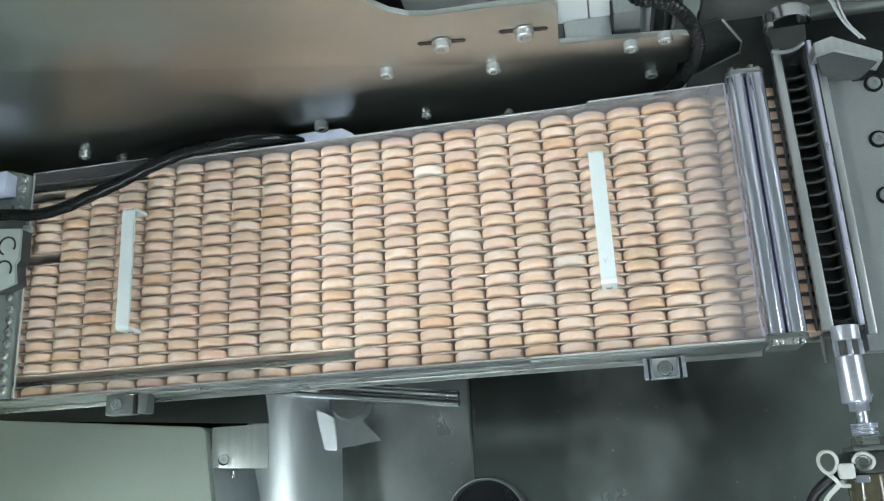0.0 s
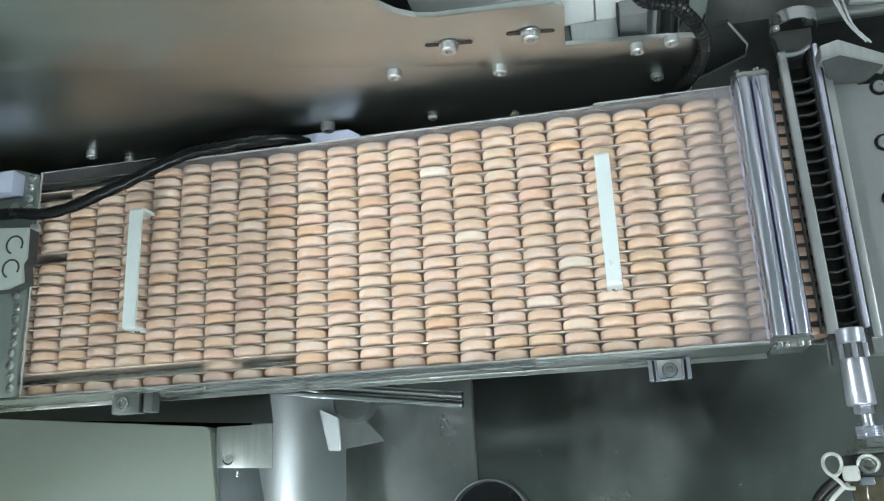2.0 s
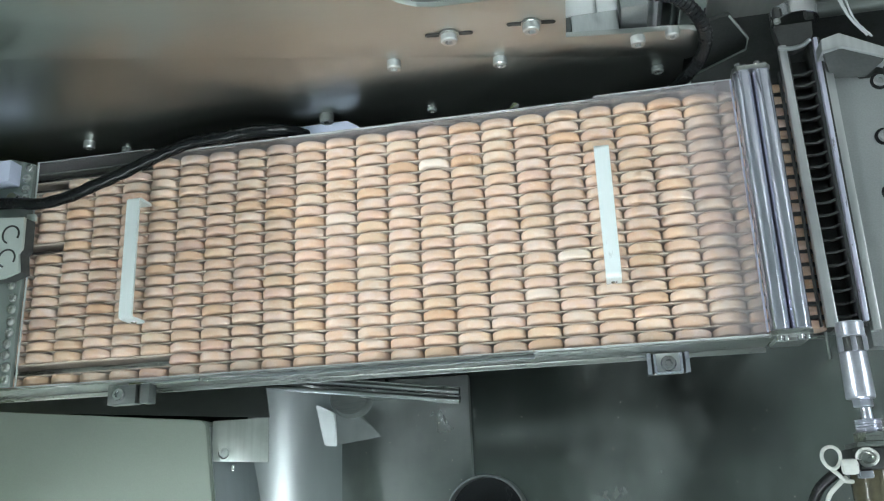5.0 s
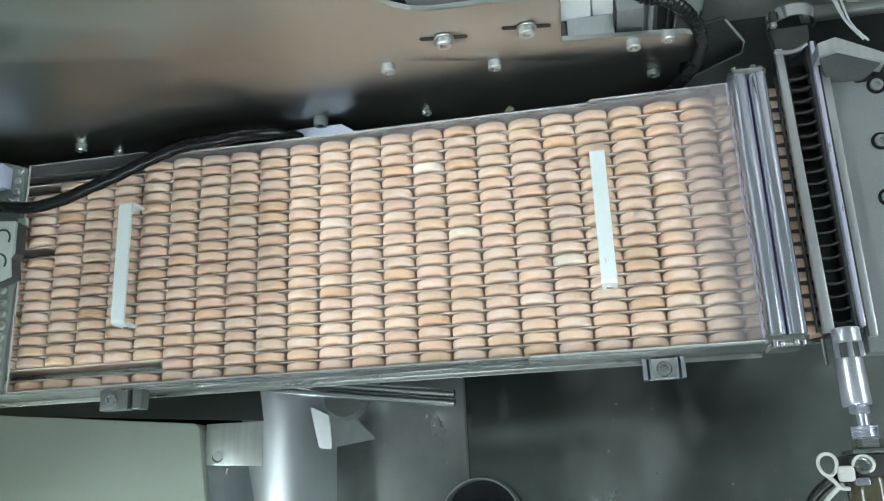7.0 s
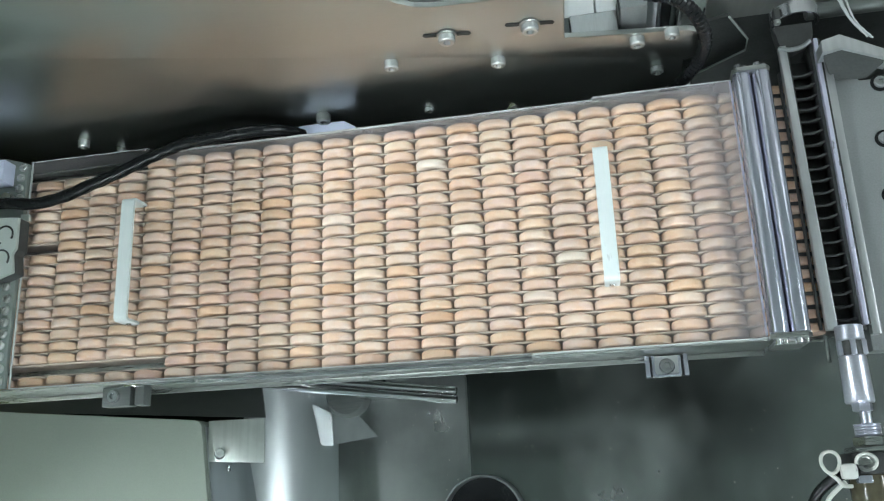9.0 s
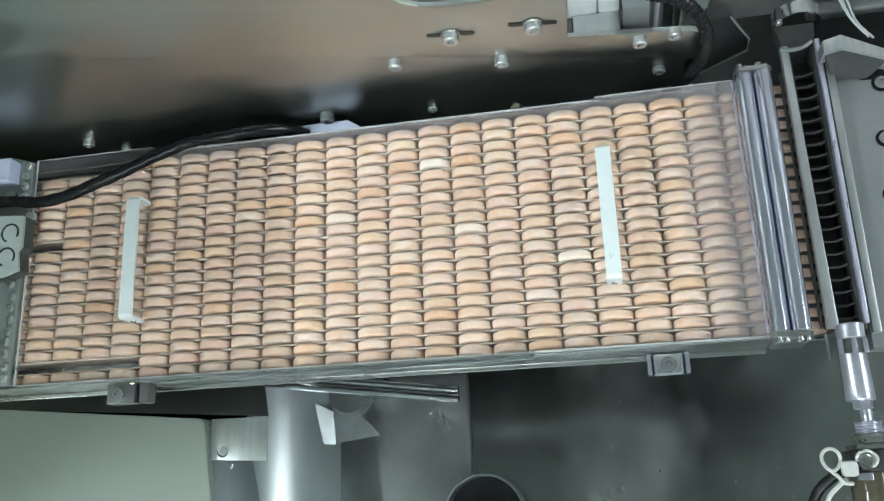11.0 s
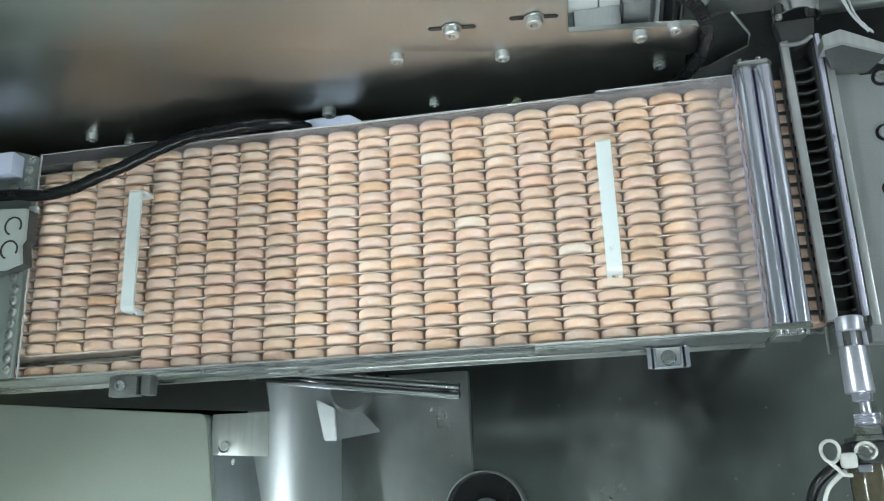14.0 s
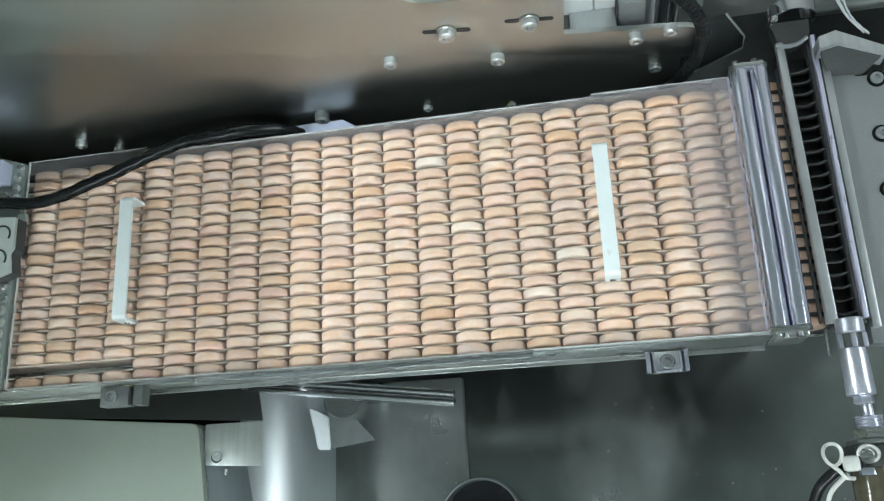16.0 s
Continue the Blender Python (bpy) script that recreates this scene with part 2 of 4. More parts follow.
def lathe(bm, base, axis, profile, seg=32, shape=None):
    """Turns the profile (radius, height) about axis from base; shape(k, ring) may scale a ring's radius point by point."""
    turn = Vector((0, 0, 1)).rotation_difference(Vector(axis)).to_matrix()
    rings = []
    for n, (r, h) in enumerate(profile):
        ring = []
        for k in range(seg):
            a = 2 * math.pi * k / seg
            s = r * (shape(a, n) if shape else 1)
            ring.append(bm.verts.new(Vector(base) + turn @ Vector((s * math.cos(a), s * math.sin(a), h))))
        rings.append(ring)
    for a, b in zip(rings, rings[1:]):
        for k in range(seg):
            bm.faces.new((a[k], a[(k + 1) % seg], b[(k + 1) % seg], b[k]))
    bm.faces.new(rings[0][::-1])
    bm.faces.new(rings[-1])
    return bm


def rod(bm, p0, p1, r, seg=24, bevel=0.0005):
    d = Vector(p1) - Vector(p0)
    n = d.length
    return lathe(bm, p0, d.normalized(), [(r - bevel, 0), (r, bevel), (r, n - bevel), (r - bevel, n)], seg)


def hexagon(a):
    b = (a % (math.pi / 3)) - math.pi / 6
    return math.cos(math.pi / 6) / math.cos(b)


def screw(bm, base, axis, r, h, seg=36):
    """A socket head screw with its hexagon recess."""
    prof = [(r, 0), (r, h - 0.18 * r), (0.86 * r, h), (0.52 * r, h), (0.49 * r, h - 0.08 * r), (0.46 * r, h - 0.42 * r)]
    return lathe(bm, base, axis, prof, seg, lambda a, n: hexagon(a) if n > 2 else (1 + 0.018 * (-1) ** round(a * seg / 6.2832) if n < 2 else 1))


def washer(bm, base, axis, r, h):
    return lathe(bm, base, axis, [(r, 0), (r, h * 0.7), (r * 0.95, h), (r * 0.5, h)], 28)


def smooth_path(pts, n):
    """Catmull-Rom points through pts, n to a span."""
    out = []
    p = [Vector(q) for q in pts]
    p = [2 * p[0] - p[1]] + p + [2 * p[-1] - p[-2]]
    for a, b, c, d in zip(p, p[1:], p[2:], p[3:]):
        for k in range(n):
            t = k / n
            out.append(0.5 * (2 * b + (c - a) * t + (2 * a - 5 * b + 4 * c - d) * t * t + (3 * b - a - 3 * c + d) * t ** 3))
    out.append(p[-2])
    return out


def sweep(bm, path, radius, seg=14):
    """A tube along path; radius is a number or a function of the step and the angle."""
    up = Vector((0.13, 0.2, 1)).normalized()
    rings = []
    for k, p in enumerate(path):
        d = (path[min(k + 1, len(path) - 1)] - path[max(k - 1, 0)]).normalized()
        s = d.cross(up).normalized()
        u = s.cross(d)
        ring = []
        for q in range(seg):
            a = 2 * math.pi * q / seg
            r = radius(k, a) if callable(radius) else radius
            ring.append(bm.verts.new(p + (s * math.cos(a) + u * math.sin(a)) * r))
        rings.append(ring)
    for a, b in zip(rings, rings[1:]):
        for q in range(seg):
            bm.faces.new((a[q], a[(q + 1) % seg], b[(q + 1) % seg], b[q]))
    bm.faces.new(rings[0][::-1])
    bm.faces.new(rings[-1])
    return bm


def mesh():
    return bmesh.new()


# ---- room ----
def room():
    def slab(name, *b):
        tagged(part(name, box(mesh(), *b, bevel=0), FLOORING if name == "floor" else PLASTER if name == "ceiling" else BLOCKER if name == "wall_light_blocker" else WALL), kind="structure")
    slab("floor", -3, 3, -3, 3, -0.1, 0)
    slab("ceiling", -3, 3, -3, 3, CEILING, CEILING + 0.1)
    slab("wall_north", -3, 3, 3, 3.1, 0, CEILING)
    slab("wall_south", -3, 3, -3.1, -3, 0, CEILING)
    slab("wall_east", 3, 3.1, -3, 3, 0, CEILING)
    slab("wall_west", -3.1, -3, -3, 3, 0, CEILING)
    # unseen wall, added to shade the left lanes from the strip lamp
    slab("wall_light_blocker", -0.52, -0.50, -0.33, 0.15, 0.6, 1.53)
    for x, y, sx, sy, glow in LIGHT_PANELS:
        t = thing("ceiling_light", "white flat ceiling light panel out of view, switched on", "ceiling light", x, y, CEILING, "ceiling lights")
        f = mesh()
        for s in (-1, 1):
            box(f, s * sx / 2 - 0.015, s * sx / 2 + 0.015, -sy / 2 - 0.015, sy / 2 + 0.015, -0.05, 0, 0.002)
            box(f, -sx / 2 + 0.015, sx / 2 - 0.015, s * sy / 2 - 0.015, s * sy / 2 + 0.015, -0.05, 0, 0.002)
        part("frame", f, WHITE, t)
        part("diffuser", box(mesh(), -sx / 2 + 0.015, sx / 2 - 0.015, -sy / 2 + 0.015, sy / 2 - 0.015, -0.04, -0.03, 0), glow_material("light_diffuser", (0.895, 1.0, 1.03), glow), t, smooth=0)


room()

# ---- feed tray ----
D, LANE, LANES = 0.025, 0.009, 20  # tablet diameter, lane pitch, lanes
BED = 1.0                          # height of the lane floor
LEFT = -0.46


def lane_y(i):
    return -LANE * i


def feed_tray():
    t = thing("feed_tray", "long stainless steel feeding tray with twenty narrow lanes", "feed tray", 0, 0, BED)
    part("floor_plate", box(mesh(), LEFT, 0.4135, -0.1765, 0.0055, -0.006, 0.0), STEEL, t)
    bm = mesh()
    box(bm, -0.078, 0.3745, 0.0052, 0.0072, -0.012, 0.0265, 0.0004)
    part("side_rail", bm, STEEL, t)
    # left stretch in a darker copy of the steel: shade put into colour
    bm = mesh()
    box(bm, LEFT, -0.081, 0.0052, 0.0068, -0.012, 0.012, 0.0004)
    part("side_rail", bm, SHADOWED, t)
    part("side_rail", box(mesh(), LEFT, 0.376, -0.1785, -0.1768, -0.014, 0.0262, 0.0004), STEEL, t)
    part("flange", box(mesh(), LEFT, 0.376, -0.1822, -0.1787, -0.014, -0.0115, 0.0006), STEEL, t)
    lip = prism(mesh(), [(-0.03, -0.1812, 0.0225), (0.218, -0.1812, 0.0225), (0.218, -0.1787, 0.0225), (-0.03, -0.1787, 0.0225)], (0, 0, 0.003), 0.0004)
    part("lip", lip, POLISHED, t)
    part("lip", box(mesh(), -0.090, -0.0325, -0.1805, -0.1787, 0.0232, 0.0262, 0.0004), POLISHED, t)
    first = part("divider", box(mesh(), LEFT, 0.3725, -0.00055, 0.00055, 0.0002, 0.0188, 0.0002, 1), DIVIDER, t)
    first.location.y = lane_y(0.5)
    for i in range(1, LANES - 1):
        ob = new("divider", first.data)
        ob.parent = t
        ob.location.y = lane_y(i + 0.5)
    tooth = part("tooth", box(mesh(), 0.3736, 0.3748, -0.0010, 0.0010, 0.010, 0.0262, 0.0002, 1), DARK, t)
    tooth.location.y = lane_y(0.5)
    for i in range(1, LANES - 1):
        ob = new("tooth", tooth.data)
        ob.parent = t
        ob.location.y = lane_y(i + 0.5)
    sep = part("separator", box(mesh(), 0.3985, 0.4134, -0.0013, 0.0013, 0.0002, 0.0236, 0.0003, 1), DARK, t)
    sep.location.y = lane_y(0.5)
    for i in range(1, LANES - 1):
        ob = new("separator", sep.data)
        ob.parent = t
        ob.location.y = lane_y(i + 0.5)
    # unseen box, added to darken what the back plate mirrors
    part("added_underbody", box(mesh(), -0.30, 0.36, -0.148, 0.003, -0.17, -0.0062, 0.002), SKIRT, t)
    for x in (-0.1, 0.25):
        part("post", rod(mesh(), (x, -0.085, DECK_Z - BED), (x, -0.085, -0.1702), 0.016), STEEL, t)


DECK_Z = 0.6
feed_tray()


# ---- tablets ----
def tablet_mesh():
    r, h = 0.01238, 0.0032
    prof = [(r - 0.0045, -0.00004), (r - 0.0014, 0.00005), (r - 0.0007, 0.0004), (r - 0.0002, 0.0009), (r, 0.0016)]
    bm = lathe(mesh(), (0, -h, 0), (0, 1, 0), prof + [(q, 2 * h - z) for q, z in prof[::-1]], 36)
    return bm


def tablet_pose(j, i, rng):
    return pose(j * D + rng.uniform(-0.0001, 0.0001), lane_y(i) + rng.uniform(-0.00028, 0.00028), BED + 0.01242, rng.uniform(-1.8, 1.8), rng.uniform(0, 360), rng.uniform(-1.2, 1.2))


ARRIVALS = {0: range(-8, -3), 1: range(-8, -6), 7: range(-8, -6), 18: range(-8, 4)}  # places that are empty at first
MOVERS = []
PALE = {(6, 3): CHALKY, (10, 12): CHALKY, (7, 9): PALER, (3, 7): PALER, (4, 12): PALER, (9, 15): PALER}  # column, lane


def tablets():
    rng = random.Random(7)
    look_of = ("pale orange pressed effervescent tablet standing on edge in lane", "tablet", "tablets standing in the tray lanes")
    one = part("tablet", tablet_mesh(), TABLET)
    tagged(one, *look_of)
    first = True
    for j in range(2, 17):
        for i in range(LANES):
            if j in ARRIVALS.get(i, ()):
                continue
            m = tablet_pose(j, i, rng)
            if first:
                one.matrix_basis, first = m, False
            else:
                ob = copy_thing(one, m)
                if (j, i) in PALE:
                    ob.material_slots[0].link = "OBJECT"
                    ob.material_slots[0].material = PALE[j, i]
                    tagged(ob, "chalky white pressed effervescent tablet standing among orange ones", *look_of[1:])
    # the far columns, joined
    src = tablet_mesh()
    src.verts.index_update()
    co = np.array([v.co for v in src.verts])
    faces = [[v.index for v in f.verts] for f in src.faces]
    vs, fs = [], []
    for j in range(-8, 2):
        for i in range(LANES):
            if j in ARRIVALS.get(i, ()):
                continue
            m = np.array(tablet_pose(j, i, rng))
            fs += [[k + len(vs) for k in f] for f in faces]
            vs += (co @ m[:3, :3].T + m[:3, 3]).tolist()
    src.free()
    me = bpy.data.meshes.new("tablets")
    me.from_pydata(vs, [], fs)
    me.polygons.foreach_set("use_smooth", [len(f) == 4 for f in fs])
    me.materials.append(TABLETS)
    tagged(new("tablets", me), "rows of pale orange pressed tablets standing on edge", "tablets", kind="stuff")
    # the tablets that roll in
    def late(i, rows):
        ob = copy_thing(one, tablet_pose(0, i, rng))
        turn = rng.uniform(0, 360)
        y, lean = lane_y(i) + rng.uniform(-0.0002, 0.0002), rng.uniform(-1.5, 1.5)
        MOVERS.append((ob, [(t, pose(x, y, BED + 0.01242, lean, turn, 0)) for t, x in rows]))
    late(18, [(0, -0.250), (1.0, -0.250), (1.1, -0.165), (1.2, -0.076), (1.3, 0.025), (1.4, 0.075), (16, 0.075)])
    late(18, [(0, -0.275), (1.1, -0.275), (1.2, -0.205), (1.3, -0.125), (1.4, -0.046), (1.5, 0.050), (16, 0.050)])
    late(18, [(0, -0.300), (1.7, -0.300), (1.8, -0.195), (1.9, -0.109), (2.0, -0.022), (2.1, 0.025), (16, 0.025)])
    late(18, [(0, -0.325), (2.1, -0.325), (2.2, -0.205), (2.3, -0.118), (2.4, -0.0375), (2.5, 0.0), (16, 0.0)])
    late(18, [(0, -0.350), (2.4, -0.350), (2.5, -0.245), (2.6, -0.160), (2.7, -0.095), (2.8, -0.025), (16, -0.025)])
    late(18, [(0, -0.375), (3.2, -0.375), (3.3, -0.230), (3.4, -0.142), (3.5, -0.062), (3.6, -0.050), (16, -0.050)])
    late(18, [(0, -0.400), (9.9, -0.400), (10.1, -0.230), (10.3, -0.075), (16, -0.075)])
    late(0, [(0, -0.250), (9.8, -0.250), (10.0, -0.170), (10.2, -0.100), (16, -0.100)])
    late(0, [(0, -0.275), (12.1, -0.275), (12.2, -0.225), (12.3, -0.165), (12.4, -0.125), (16, -0.125)])
    late(0, [(0, -0.300), (12.5, -0.300), (12.6, -0.240), (12.7, -0.180), (12.8, -0.150), (16, -0.150)])
    late(0, [(0, -0.325), (13.8, -0.325), (13.9, -0.275), (14.0, -0.225), (14.1, -0.175), (16, -0.175)])
    late(1, [(0, -0.250), (7.3, -0.250), (7.5, -0.175), (16, -0.175)])
    late(7, [(0, -0.250), (12.0, -0.250), (12.3, -0.175), (16, -0.175)])


tablets()


# ---- clear cover with its handles ----
def cover():
    t = thing("clear_cover", "clear acrylic cover sheet lying over the tablet lanes", "cover", 0, 0, BED)
    pts = [(-0.186, -0.1764), (0.3722, -0.1764), (0.3722, 0.0082), (0.2745, 0.0086), (0.2735, 0.0060), (-0.072, 0.0064), (-0.080, 0.0104), (-0.186, 0.0104)]
    sheet = part("sheet", prism(mesh(), [(x, y, 0.0268) for x, y in pts], (0, 0, 0.003), 0.0003), ACRYLIC, t, smooth=20)
    sheet.visible_shadow = False
    for nm, bx in (("edge", (-0.186, 0.2175, -0.1768, -0.1765)), ("edge", (0.2185, 0.3722, -0.1776, -0.1765)), ("edge", (0.3708, 0.3721, -0.1755, 0.0078)), ("edge", (-0.072, 0.2730, 0.0061, 0.0066)), ("edge", (0.2750, 0.3722, 0.0084, 0.0089)), ("edge", (-0.186, -0.0805, 0.0105, 0.0110))):
        # the right-end strip is lilac: the edge's reflection put into its colour
        part(nm, box(mesh(), *bx, 0.0299 if bx[0] > 0.37 else 0.0267, 0.0312 if bx[0] > 0.37 else 0.0299, 0.0001, 1), LILAC if bx[0] > 0.37 else FROSTED, t, "frosted saw-cut acrylic edge")
    part("end_strip", box(mesh(), -0.1846, -0.1835, -0.1764, 0.0100, 0.0299, 0.0312, 0.0002), FROSTED, t, "pale plastic end strip")
    for x in (-0.0833, 0.2764):
        h = new("handle")
        h.parent = t
        tagged(h, "pale blue anodised strap handle")
        w, y0, y1, top, bot = 0.0052, -0.0375, -0.1345, 0.0485, 0.0299
        bm = mesh()
        prof = []
        r = 0.004
        arc = lambda cy, cz, a0, rr: [(cy + rr * math.cos(radians(a0 + 15 * k)), cz + rr * math.sin(radians(a0 + 15 * k))) for k in range(7)]
        outer = [(y0, bot)] + arc(y0 - r, top - r, 0, r) + arc(y1 + r, top - r, 90, r) + [(y1, bot)]
        th = 0.0022
        inner = [(y1 + th, bot)] + [(y1 + r + (r - th) * math.cos(radians(180 - 15 * k)), top - r + (r - th) * math.sin(radians(180 - 15 * k))) for k in range(7)]
        inner += [(y0 - r + (r - th) * math.cos(radians(90 - 15 * k)), top - r + (r - th) * math.sin(radians(90 - 15 * k))) for k in range(7)] + [(y0 - th, bot)]
        prism(bm, [(x - w, y, z) for y, z in outer + inner], (2 * w, 0, 0), 0)
        part("bar", bm, ANODISED, h)
        for s, yy in ((1, y0), (-1, y1)):
            part("screw", lathe(mesh(), (x, yy + s * 0.0001, bot + 0.006), (0, s, 0), [(0.0022, 0), (0.0020, 0.0008), (0.0010, 0.0012)], 16), POLISHED, h)
    return t


cover()


# ---- pressure rollers ----
def rollers():
    t = thing("roller_pair", "pair of polished steel rollers across the tray end", "rollers", 0, 0, BED)
    for x in (0.3782, 0.3911):
        ro = part("roller", rod(mesh(), (x, -0.176, 0.0362), (x, 0.0085, 0.0362), 0.0062, 40, 0.0006), ROLLER, t)
        for y, s in ((-0.1795, -1), (0.012, 1)):
            part("screw", screw(mesh(), (x - 0.0018, y, 0.038), (0, s, 0), 0.0024, 0.0035, 24), POLISHED, ro)
            part("screw", screw(mesh(), (x + 0.0030, y, 0.036), (0, s, 0), 0.0020, 0.0032, 24), POLISHED, ro)
    for y0, y1 in ((-0.1795, -0.1762), (0.0087, 0.012)):
        pts = [(0.3724, y0, 0.027), (0.3968, y0, 0.027), (0.3976, y0, 0.0385), (0.3943, y0, 0.0425), (0.3751, y0, 0.0425), (0.3718, y0, 0.0385)]
        part("end_plate", prism(mesh(), pts, (0, y1 - y0, 0), 0.0006), STEEL, t)
    # dark bar that paints the shaded gap between the rollers
    part("gap_shade", box(mesh(), 0.3838, 0.3856, -0.1755, 0.0080, 0.0270, 0.0345, 0.0003), DARK, t, "dark strip standing for the shade between the rollers")
    part("support_bar", box(mesh(), 0.3762, 0.3968, -0.1815, -0.1787, 0.0, 0.027), STEEL, t)
    part("support_bar", box(mesh(), 0.3748, 0.3968, 0.0075, 0.012, -0.02, 0.027), STEEL, t)
    return t


rollers()


# ---- clamps under the tray edge ----
def clamp(x, z, label):
    t = thing("clamp", label, "clamp", x, -0.1787, z, "tray clamps")
    for s in (-1, 1):
        part("cheek", box(mesh(), s * 0.0130 - 0.0016, s * 0.0130 + 0.0016, -0.0155, -0.0005, -0.010, 0.0, 0.0008), ROLLER, t)
        part("gap", box(mesh(), s * 0.0106 - 0.0007, s * 0.0106 + 0.0007, -0.0150, -0.0005, -0.010, -0.0045, 0.0002), DARK, t)
    part("base", box(mesh(), -0.0098, 0.0098, -0.0150, -0.0005, -0.010, -0.0042, 0.0008), ALUMINIUM, t)
    part("bolt", screw(mesh(), (0, -0.0085, -0.0042), (0.05, 0.12, 1), 0.0054, 0.0040), POLISHED, t)
    pts = [(-0.0098, -0.0140), (-0.0085, -0.0155), (0.0085, -0.0155), (0.0098, -0.0140), (0.0100, -0.001), (0.0082, -0.001), (0.0080, -0.0130), (0.0070, -0.0138), (-0.0070, -0.0138), (-0.0080, -0.0130), (-0.0082, -0.001), (-0.0100, -0.001)]
    part("bail", prism(mesh(), [(x_, y_, -0.0040) for x_, y_ in pts], (0, 0, 0.0030), 0.0004), ROLLER, t, "bright bent wire bail")


def slide_clamp(x, z):
    t = thing("clamp", "small steel slide clamp with screw on tray edge", "clamp", x, -0.1787, z, "tray clamps")
    bm = mesh()
    box(bm, -0.0175, 0.0060, -0.0150, 0.0, -0.012, -0.001, 0.001)
    part("body", bm, SHADOWED, t)
    bm = mesh()
    box(bm, 0.0068, 0.0090, -0.0140, 0.0, -0.012, -0.005, 0.0005)
    part("gap", bm, DARK, t)
    bm = mesh()
    box(bm, 0.0098, 0.0175, -0.0150, 0.0, -0.012, -0.001, 0.001)
    part("jaw", bm, SHADOWED, t)
    part("bolt", screw(mesh(), (-0.007, -0.0075, -0.001), (0, 0, 1), 0.0048, 0.0035), POLISHED, t)


clamp(0.3085, BED, "steel spring clamp with bolt on tray edge")
slide_clamp(-0.0955, BED + 0.018)


# ---- back plate with its bolts ----
BACK = 0.028


def back_plate():
    t = thing("back_plate", "tall brushed stainless steel machine plate with bolts", "machine plate")
    out = [(-0.75, 0.60), (0.345, 0.60), (0.345, 1.006)]
    cx, cz, r = 0.338, 1.026, 0.0235
    out += [(cx + r * math.cos(radians(a)), cz + r * math.sin(radians(a))) for a in range(-70, 91, 20)]
    out += [(0.2590, 1.0605), (0.2615, 1.108)]
    out += [(0.2600, 1.1140), (0.2560, 1.1170), (0.2186, 1.1205), (0.1760, 1.1225), (0.1640, 1.1260), (0.1530, 1.1340), (0.1440, 1.1460), (0.1390, 1.1600), (0.1390, 1.30), (-0.75, 1.30)]
    part("plate", prism(mesh(), [(0.0123 + 0.9546 * x, BACK, 0.0729 + 0.9546 * z if z > 0.7 else z) for x, z in out], (0, 0.004, 0), 0.0005), BACKSTEEL, t, smooth=25)
    for x, z, r, h in ((0.1375, 1.0843, 0.0050, 0.006), (0.2116, 1.0692, 0.0050, 0.006), (0.3078, 1.0722, 0.0050, 0.006), (0.3307, 1.0772, 0.0048, 0.006), (-0.1443, 1.0223, 0.0046, 0.006), (-0.1227, 1.0016, 0.0038, 0.004), (0.1479, 1.0045, 0.0036, 0.003)):
        part("bolt", screw(mesh(), (x, BACK - 0.0001, z), (0, -1, 0), r, h), ALUMINIUM, t)
    part("bolt", screw(mesh(), (0.0638, BACK - 0.0001, 1.0165), (0, -1, 0), 0.0056, 0.007), SHADOWED, t, "dark bolt")
    part("bolt", screw(mesh(), (0.3232, BACK - 0.0001, 1.0245), (0, -1, 0), 0.0046, 0.004), SHADOWED, t, "dark bolt")
    for x, z in ((0.1827, 1.1109), (0.2380, 1.1102)):
        b = part("slot", prism(mesh(), [(x + 0.0150 * s * c, BACK - 0.0006, z + 0.002 * d - 0.13 * 0.0150 * s * c) for s, c, d in ((-1, 1, -1), (1, 1, -1), (1, 1.08, 0), (1, 1, 1), (-1, 1, 1), (-1, 1.08, 0))], (0, 0.0004, 0), 0), DARK, t, "dark adjustment slot")
        part("washer", washer(mesh(), (x, BACK - 0.0006, z), (0, -1, 0), 0.0068, 0.0012), STEEL, t)
        part("bolt", screw(mesh(), (x, BACK - 0.0018, z), (0, -1, 0), 0.0056, 0.0050), ALUMINIUM, t)
    # unseen extension of the plate, added to block light above it
    part("added_upper_plate", box(mesh(), -0.73, 0.2564, BACK, BACK + 0.004, 1.3145, 1.56, 0.0005), BACKSTEEL, t)
    return t


back_plate()


